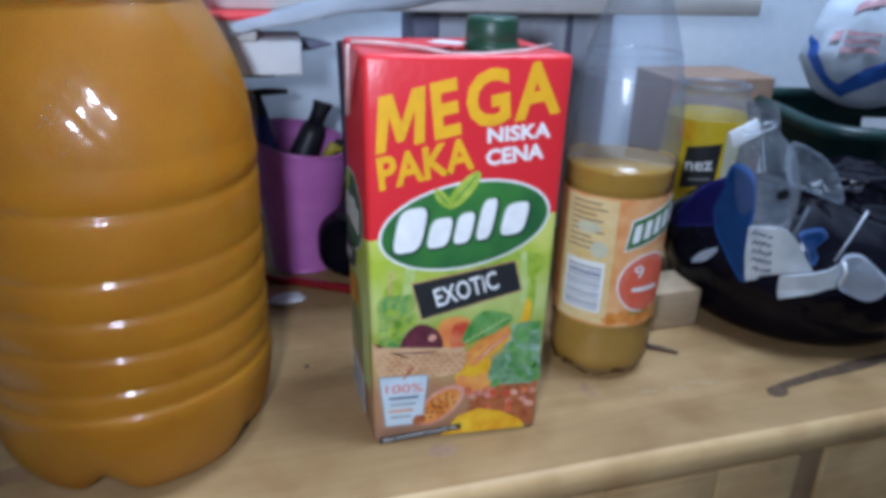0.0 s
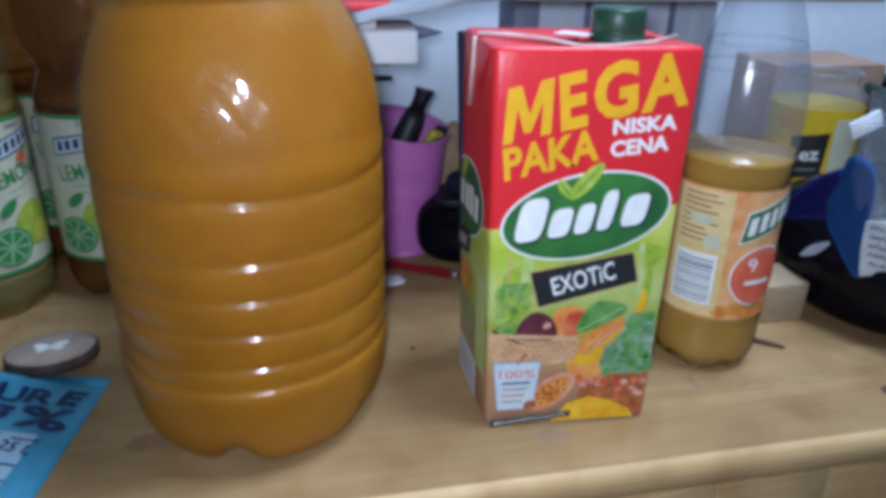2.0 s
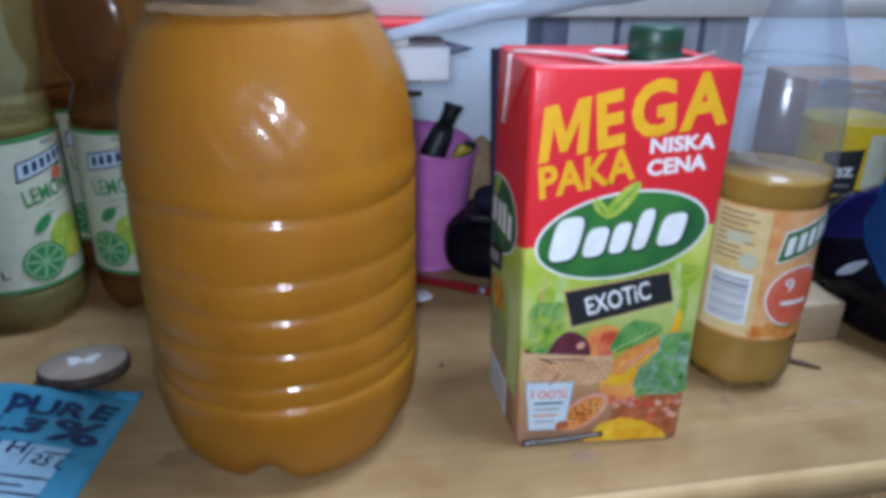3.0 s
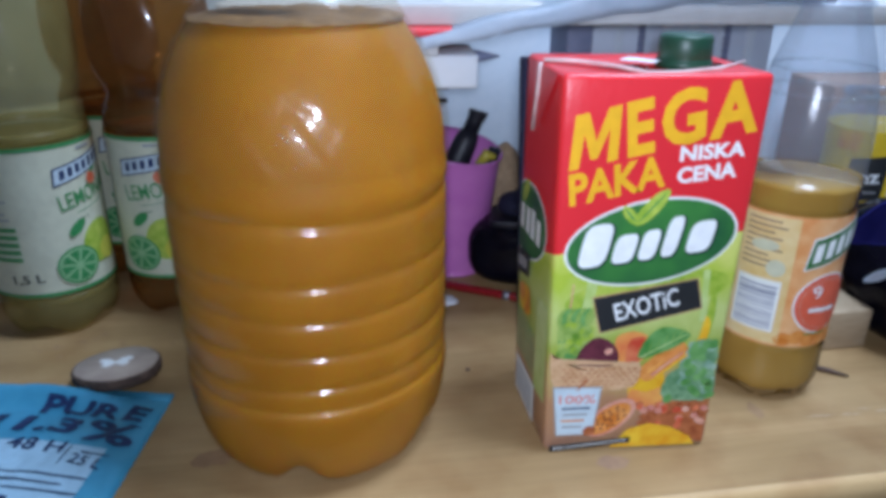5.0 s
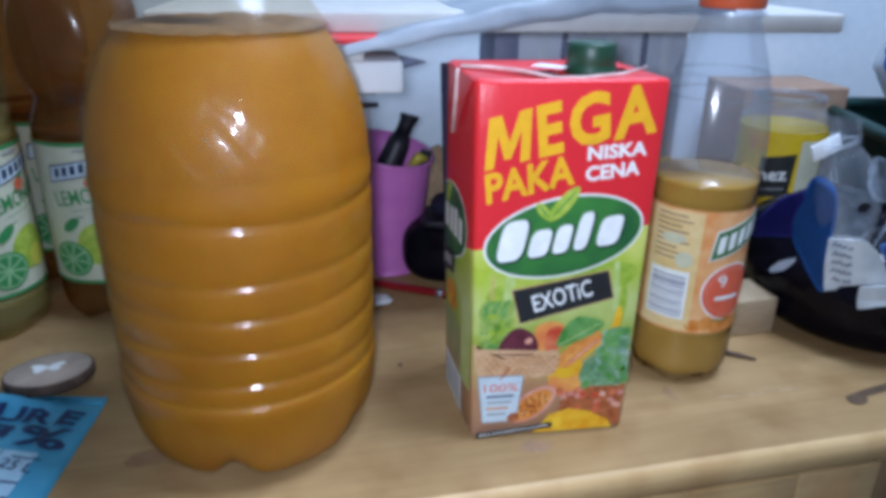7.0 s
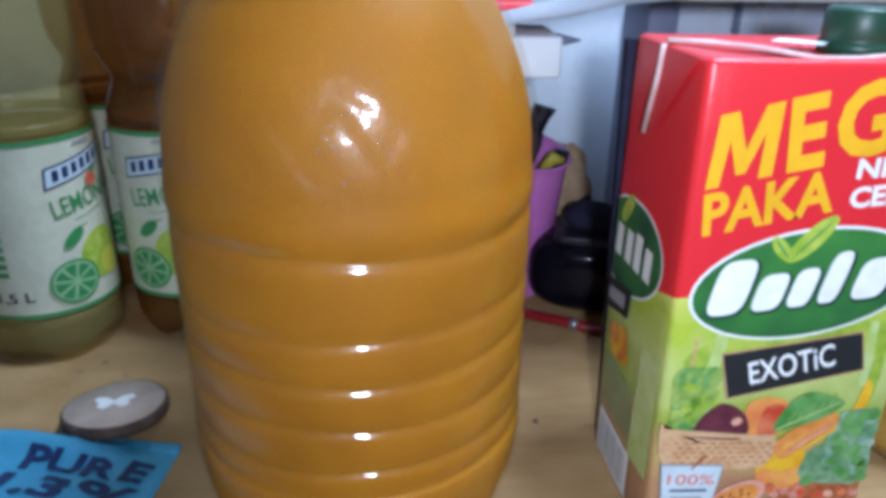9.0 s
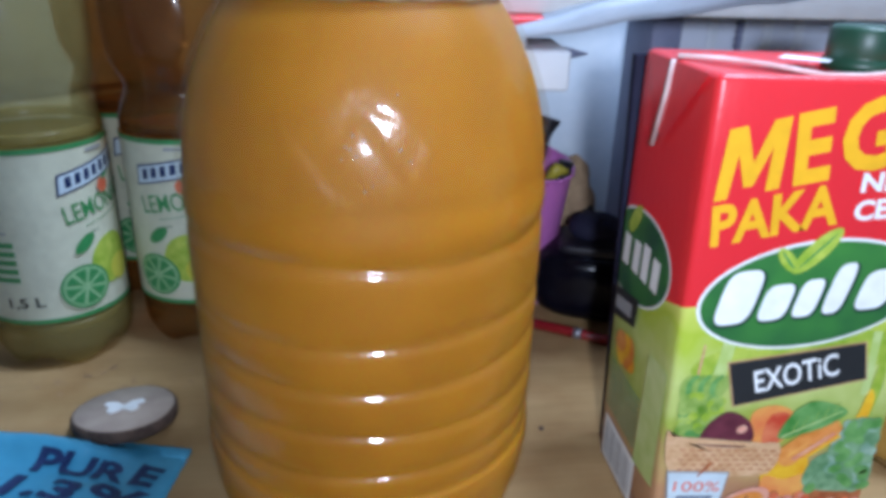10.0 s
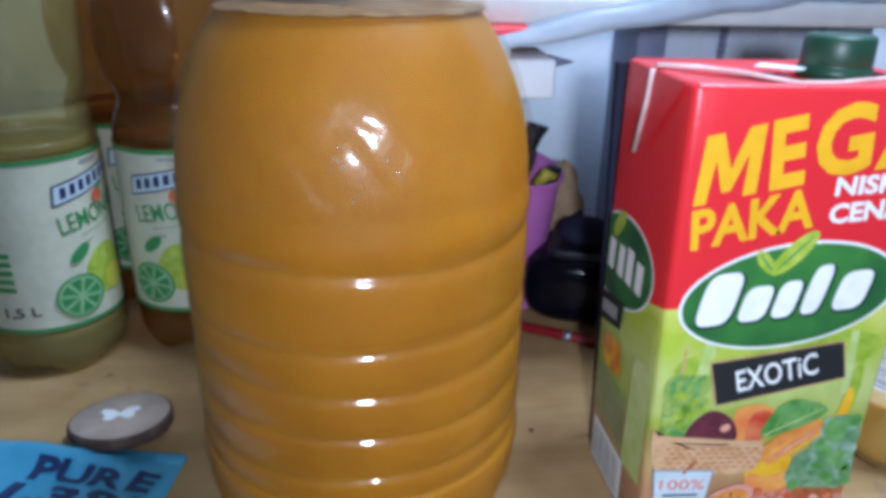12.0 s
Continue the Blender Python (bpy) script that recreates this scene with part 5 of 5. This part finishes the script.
def white_bag():
    t = thing("plastic_bag", "puffed white plastic bag with a blue stripe and red print", "bag", at=(0.60, 0.335, 0.135))

    def skin(a, b):
        n = Vector((math.cos(b) * math.sin(a), -math.cos(b) * math.cos(a), math.sin(b)))
        w = 1 + 0.12 * noise.noise(n * 2.1) + 0.05 * noise.noise(n * 6)
        up = 0.5 + 0.5 * n.z
        return Vector((n.x * 0.088 * w * (1 - 0.25 * up), n.y * 0.055 * w, up * 0.15 * (1 + 0.08 * noise.noise(n * 3 + Vector((4, 0, 0))))))
    bm = bmesh.new()
    rows = []
    for j in range(33):
        b = -math.pi / 2 + math.pi * j / 32
        rows.append([bm.verts.new(skin(2 * math.pi * k / 48, b)) for k in range(48)])
    for lo, hi in zip(rows, rows[1:]):
        for k in range(48):
            q = (k + 1) % 48
            bm.faces.new((lo[k], lo[q], hi[q], hi[k]))
    bmesh.ops.remove_doubles(bm, verts=bm.verts[:], dist=0.0004)
    part("bag_skin", bm, "sack", t)

    def on_bag(u, v, o):
        p = skin(u / 0.085 - 0.74, (v - 0.075) / 0.075 * 1.2)
        out = Vector((p.x, p.y * 2, p.z - 0.07)).normalized()
        return p + out * (o + 0.0015)
    part("stripe", outline(quad([(-0.075, 0.062), (-0.02, 0.02), (-0.02, 0.038), (-0.078, 0.082)], 10), on_bag, 0.0005, 5), "stripe", t, "blue stripe")
    part("stripe", outline(quad([(-0.02, 0.02), (0.06, 0.058), (0.06, 0.08), (-0.02, 0.038)], 10), on_bag, 0.0005, 5), "stripe", t, "blue stripe")
    part("red_mark", outline(quad([(-0.044, 0.076), (-0.028, 0.076), (-0.028, 0.087), (-0.044, 0.087)], 5), on_bag, 0.0007, 3), "faded_red", t, "red printed mark")
    for k in range(3):
        part("small_print", outline(quad([(-0.024, 0.068 + 0.007 * k), (0.018, 0.068 + 0.007 * k), (0.018, 0.072 + 0.007 * k), (-0.024, 0.072 + 0.007 * k)], 5), on_bag, 0.0007, 3), "faded_red", t)
    part("red_script", outline(quad([(-0.026, 0.1), (0.02, 0.108), (0.02, 0.116), (-0.026, 0.108)], 5), on_bag, 0.0007, 3), "faded_red", t, "faded red print")


def black_bag():
    t = thing("black_plastic_bag", "glossy black plastic bag heaped on the chest", "bag", at=(0.40, 0.148, 0))
    prof = smooth_profile([(0.004, 0.0), (0.08, 0.0), (0.096, 0.003), (0.109, 0.02), (0.117, 0.046), (0.113, 0.066), (0.098, 0.083), (0.07, 0.095), (0.02, 0.1)], 6)

    def folds(a, r, z):
        w = 0.05 * noise.noise((math.sin(a) * 2.2, math.cos(a) * 2.2, z * 25)) + 0.022 * noise.noise((math.sin(a) * 7, math.cos(a) * 7, z * 60))
        return r * (1 + w * min(1, z / 0.03)), z * (1 + 0.06 * noise.noise((math.sin(a) * 3, math.cos(a) * 3, r * 20)))
    part("bag_skin", lathe(prof, 110, folds, True), "gloss_black", t)
    part("bag_fold", crumpled(0.06, 0.02, 0.1, 0.055, 0.045, 0.022, 4), "gloss_black", t)
    on = round_of(0.1205)

    def over(points, name, material, label, category, rings=5, puff=0.004):
        bm = outline(points, lambda u, v, o: on(radians(u) * 0.1205, v, o), 0.0, rings)
        c = Vector((0.40, 0.148, 0))
        bmesh.ops.solidify(bm, geom=bm.faces[:], thickness=puff)
        for v in bm.verts:
            flat_r = Vector((v.co.x, v.co.y, 0))
            v.co += c + flat_r.normalized() * (0.003 * noise.noise((v.co.x * 45, v.co.y * 45, v.co.z * 45)) + 0.001)
        return tagged(part(name, bm, material, None, ""), label, category)
    over(rounded([(-69.5, 0.137), (-65.4, 0.146), (-59, 0.14), (-56.7, 0.121), (-56.3, 0.09), (-54.5, 0.0595), (-57.1, 0.055), (-64.1, 0.073), (-70.8, 0.0895), (-72.5, 0.107)]), "blue_cover", "blue", "bright blue plastic cover hanging on the black bag", "cover", 6, 0.009)
    over(rounded([(-94, 0.08), (-88, 0.098), (-79.8, 0.118), (-70.2, 0.132), (-68.6, 0.127), (-72.5, 0.105), (-71.2, 0.092), (-81, 0.084), (-90, 0.076)]), "blue_cover", "navy", "dark blue plastic cover lying on the black bag", "cover", 6, 0.006)
    over(rounded([(-40.9, 0.103), (-34.5, 0.11), (-31.9, 0.1035), (-34.6, 0.0937), (-33.2, 0.0877), (-34.6, 0.0805), (-37.8, 0.0923)]), "blue_piece", "blue", "small bright blue plastic piece on the black bag", "cover", 3, 0.004)
    over(rounded([(-77.4, 0.0547), (-74, 0.066), (-67.6, 0.0742), (-71.2, 0.0615)]), "white_chip", "milky", "small pale plastic chip on the black bag", "chip", 3, 0.003)

    def lie(u, v, o):
        return Vector(on(radians(u) * 0.1205, v, o)) + Vector((0.40, 0.148, 0))

    def cut_paper(points, lift, thick):
        bm = bmesh.new()
        bm.faces.new([bm.verts.new(lie(u, v, lift + 0.0012 * noise.noise((u * 0.2, v * 70, 1)))) for u, v in quad(points, 3)])
        bmesh.ops.triangulate(bm, faces=bm.faces[:])
        bmesh.ops.solidify(bm, geom=bm.faces[:], thickness=thick)
        return bm
    tag = tagged(part("paper_tag", cut_paper([(-56.5, 0.1018), (-45.8, 0.1059), (-41.6, 0.1015), (-34.2, 0.078), (-42.8, 0.0718), (-43.7, 0.0747), (-47.0, 0.0743), (-50.5, 0.0623), (-54.0, 0.0586), (-55.8, 0.0772)], 0.0072, 0.0009), "tag_paper", None, "", False), "folded white paper tag with scribbled writing", "tag")
    rng = random.Random(8)
    for k in range(5):
        v, u = 0.097 - 0.0068 * k, -54.5 + 0.5 * k
        for j in range(4):
            du = 1.6 * j + rng.uniform(-0.2, 0.2)
            h = rng.uniform(0.002, 0.0042)
            part("writing_bar", tube([lie(u + du, v, 0.0088), lie(u + du + 0.8, v + h, 0.0088), lie(u + du + 1.3, v + h * 0.3, 0.0088)], 0.0006, 6), "blue_print", tag, "", False)
    t = thing("white_scoop", "translucent white plastic scoop with a rounded end", "scoop")
    part("handle", cut_paper([(-34.4, 0.0775), (-30, 0.082), (-27.2, 0.0885), (-26.8, 0.0695), (-33, 0.0605), (-42.4, 0.0523), (-42.6, 0.0715)], 0.009, 0.0022), "tag_paper", t, "", False)
    end = outline(rounded([(-27.0, 0.0921), (-22.0, 0.0961), (-16.5, 0.086), (-13.2, 0.0774), (-13.0, 0.0662), (-15.9, 0.0602), (-20.6, 0.0628), (-26.3, 0.0702)]), lambda u, v, o: lie(u, v, o), 0.009, 6)
    for v in end.verts:
        w = Vector((v.co.x - 0.366, (v.co.y - 0.034) * 0.5, v.co.z - 0.078)).length / 0.019
        v.co.y -= 0.007 * max(0, 1 - w * w)
    bmesh.ops.solidify(end, geom=end.faces[:], thickness=0.0016)
    part("scoop_end", end, "milky", t)
    part("end_rim", tube([lie(-26.5, 0.0905, 0.011), lie(-25.5, 0.083, 0.013), lie(-26, 0.0715, 0.011)], 0.0012, 8), "white", t)
    tagged(part("clear_straw", tube([(0.341, 0.0385, 0.0872), (0.347, 0.0385, 0.1), (0.351, 0.0385, 0.108), (0.3593, 0.04, 0.1246)], 0.0009, 8), "milky", None, ""), "thin clear bent straw on the black bag", "straw")


def crumpled(cx, cy, cz, sx, sy, sz, seed, lean=0.0):
    bm = bmesh.new()
    bmesh.ops.create_icosphere(bm, subdivisions=5, radius=1)
    c, s = math.cos(radians(lean)), math.sin(radians(lean))
    for v in bm.verts:
        n = v.co.normalized()
        k = Vector((seed * 3.1, seed * 1.7, seed))
        w = 1 + 0.22 * noise.noise(n * 1.8 + k) + 0.1 * noise.noise(n * 4.5 + k) + 0.04 * noise.noise(n * 11 + k)
        x, y, z = n.x * sx * w, n.y * sy * w, n.z * sz * w
        v.co = Vector((cx + x * c + z * s, cy + y, cz - x * s + z * c))
    return bm


def clear_packaging():
    pack = thing("clear_packaging", "clear crinkled plastic packaging with a short neck on the black bag", "packaging")

    def bulge(a, r, z):
        return r * (1 + 0.09 * noise.noise((math.sin(a) * 1.6, math.cos(a) * 1.6, z * 32)) + 0.05 * noise.noise((math.sin(a) * 5, math.cos(a) * 5, z * 60))), z
    prof = smooth_profile([(0.012, 0.0), (0.019, 0.003), (0.023, 0.015), (0.027, 0.034), (0.026, 0.05), (0.021, 0.065), (0.0145, 0.074), (0.0118, 0.079), (0.0125, 0.09), (0.012, 0.1)], 5)
    shell = lathe(prof, 56, bulge)
    for v in shell.verts:
        lean = v.co.z / 0.1
        v.co = Vector((0.319 - 0.0185 * lean ** 1.4 + v.co.x, 0.09 + 0.01 * lean + v.co.y * 0.62, 0.091 + v.co.z))
    part("blister", shell, "film", pack, "clear crinkled body").visible_shadow = False
    part("neck_ring", tube([(0.301 + 0.0135 * math.cos(a), 0.1 + 0.009 * math.sin(a), 0.172 + 0.003 * math.cos(a)) for a in (2 * math.pi * k / 28 for k in range(29))], 0.0011, 8, False), "film_pale", pack).visible_shadow = False
    tongue = outline(rounded([(0.3, 0.1705), (0.3183, 0.1655), (0.336, 0.154), (0.3497, 0.139), (0.356, 0.126), (0.35, 0.1245), (0.334, 0.13), (0.3183, 0.1364), (0.306, 0.1425)], 5), lambda u, v, o: (u, 0.064 - 0.006 * math.sin((u - 0.3) * 50) - 0.1 * (v - 0.145) ** 2 / 0.02, v), 0, 5)
    bmesh.ops.solidify(tongue, geom=tongue.faces[:], thickness=0.0009)
    part("flap", tongue, "film_pale", pack, "pale translucent tongue-shaped flap").visible_shadow = False
    for x, y, z, w in ((0.311, 0.071, 0.157, 0.005), (0.309, 0.07, 0.149, 0.004), (0.315, 0.071, 0.104, 0.009), (0.298, 0.073, 0.11, 0.003)):
        part("crease", tube([(x - w, y + 0.001, z - 0.002), (x, y - 0.001, z), (x + w, y + 0.002, z + 0.004)], 0.0006, 6), "film_pale", pack)
    part("dark_opening", outline(oval(0.313, 0.128, 0.0055, 0.0042, 10, 20), lambda u, v, o: (u, 0.0725 - o, v), 0.0, 2), "black", pack, "dark round opening")
    part("bright_edge", tube([(0.3325, 0.076, 0.0915), (0.3365, 0.075, 0.104), (0.341, 0.076, 0.117)], 0.0014, 8), "film_pale", pack, "thick clear edge")
    tagged(part("white_tab", box(-0.013, 0.013, -0.001, 0.001, -0.0065, 0.0065, 0.0005), "paper", None, ""), "small white card tab on the clear packaging", "tab").matrix_basis = pose(0.291, 0.1, 0.168, -8, -22, 8)


def wood_block():
    t = tagged(part("wooden_block", box(-0.034, 0.034, -0.02, 0.02, 0.0, 0.034, 0.0015), "block_wood", None, ""), "small pale sawn wooden block on the chest", "block")
    t.matrix_basis = pose(0.252, 0.128, 0, 0, 0, 6)
    tagged(part("dark_nail", tube([(0.222, 0.084, 0.0022), (0.236, 0.076, 0.0022), (0.247, 0.068, 0.0018)], 0.002, 8, True, [0.0022, 0.002, 0.0008]), "bark", None, ""), "short dark nail lying on the wood", "nail")
    tagged(part("dark_crumb", crumpled(-0.039, 0.096, 0.001, 0.0016, 0.0014, 0.0011, 5), "bark", None, ""), "tiny dark crumb on the wood", "crumb")


def scraps():
    bm = crumpled(0, 0, 0.0022, 0.016, 0.011, 0.002, 6)
    ob = tagged(part("paper_scrap", bm, "paper", None, ""), "small crumpled white paper scrap on the wood", "paper")
    ob.matrix_basis = pose(-0.052, 0.208, 0, 0, 0, 20)
    bm = crumpled(0, 0, 0.022, 0.03, 0.05, 0.022, 8)
    ob = tagged(part("plastic_wrapper", bm, "pale", None, ""), "crumpled pale blue plastic wrapper on the wood", "wrapper")
    ob.matrix_basis = pose(-0.47, 0.215, 0.003)


def crack():
    """A dark split in the top beside a knot."""
    bm = bmesh.new()
    n = 30
    up, lo = [], []
    for k in range(n + 1):
        s = k / n
        x = 0.286 + 0.25 * s
        y = 0.0105 + 0.055 * s + 0.001 * math.sin(9 * s)
        w = 0.002 + 0.0034 * min(1, s * 4) + 0.0006 * math.sin(21 * s)
        up.append(bm.verts.new((x, y + w, 0.0006)))
        lo.append(bm.verts.new((x, y - w, 0.0006)))
    for k in range(n):
        bm.faces.new((lo[k], lo[k + 1], up[k + 1], up[k]))
    tagged(part("wood_split", bm, "split", None, "", False), "dark split in the wooden top", "split", kind="structure")
    bm = outline(oval(0.2935, 0.0085, 0.0085, 0.0062, 20), on_top, 0.0008, 3)
    tagged(part("wood_knot", bm, "split", None, "", False), "dark knot in the wooden top", "knot", kind="structure")
    # old marks in the top: a knot, a purple stain, a brown drip and pale scratches
    for name, x, y, rx, ry, turn, material, label in (
            ("wood_knot", -0.21, 0.006, 0.013, 0.008, 10, "split", "small brown knot in the wooden top"),
            ("wood_stain", 0.041, -0.014, 0.011, 0.006, 0, "stain", "faint purple stain on the wooden top"),
            ("wood_stain", 0.157, 0.033, 0.004, 0.01, 0, "drip", "faint brown stain on the wooden top")):
        bm = outline([(u + 0.002 * noise.noise((u * 220, v * 220, 2)), v + 0.002 * noise.noise((u * 220, v * 220, 7))) for u, v in oval(x, y, rx, ry, turn, 36)], on_top, 0.0003, 3)
        tagged(part(name, bm, "knot" if name == "wood_knot" else material, None, "", False), label, "knot" if name == "wood_knot" else "stain", kind="structure")
    for x, y, w in ((0.2, 0.024, 0.012), (0.222, 0.0245, 0.009), (0.25, 0.027, 0.011), (0.235, 0.03, 0.006)):
        bm = outline(quad([(x - w, y - 0.0008), (x + w * 0.3, y - 0.0014), (x + w, y + 0.0006), (x - w * 0.4, y + 0.0012)], 3), on_top, 0.0004, 1)
        tagged(part("wood_scratch", bm, "scratch", None, "", False), "pale scratch in the wooden top", "scratch", kind="structure")


def table_dirt():
    """Dark specks and smears on the top behind the slice of wood."""
    bm, rng = bmesh.new(), random.Random(33)
    for k in range(130):
        x, y = rng.gauss(-0.318, 0.036), rng.gauss(0.158, 0.012)
        size = rng.uniform(0.0003, 0.001) * (2.6 if k % 9 == 0 else 1)
        ring = [bm.verts.new((x + size * 1.6 * math.cos(a) * rng.uniform(0.6, 1.1), y + size * math.sin(a) * rng.uniform(0.6, 1.1), 0.0003)) for a in (2 * math.pi * q / 9 for q in range(9))]
        bm.faces.new(ring)
    tagged(part("dirt_specks", bm, "drip", None, "", False), "scattered dark dirt specks on the wooden top", "dirt", kind="stuff")


big_bottle()
juice_carton()
small_juice_bottle()
lemonade_bottle((-0.3795, 0.208, 0), 11, "lemonade", "plastic bottle of cloudy pale lemonade with a cream label", 0.0422)
lemonade_bottle((-0.284, 0.24, 0), -60, "amber", "plastic bottle of amber drink with a cream label", 0.039)
lemonade_bottle((-0.35, 0.318, 0), -30, "amber", "plastic bottle of amber drink standing behind the others", 0.039)
wood_slice()
pouch()
pen_pot()
pens()
cork_piece()
black_case()
red_pen()
stack()
jar()
cardboard_box()
green_basket()
white_bag()
black_bag()
clear_packaging()
wood_block()
scraps()
crack()
table_dirt()
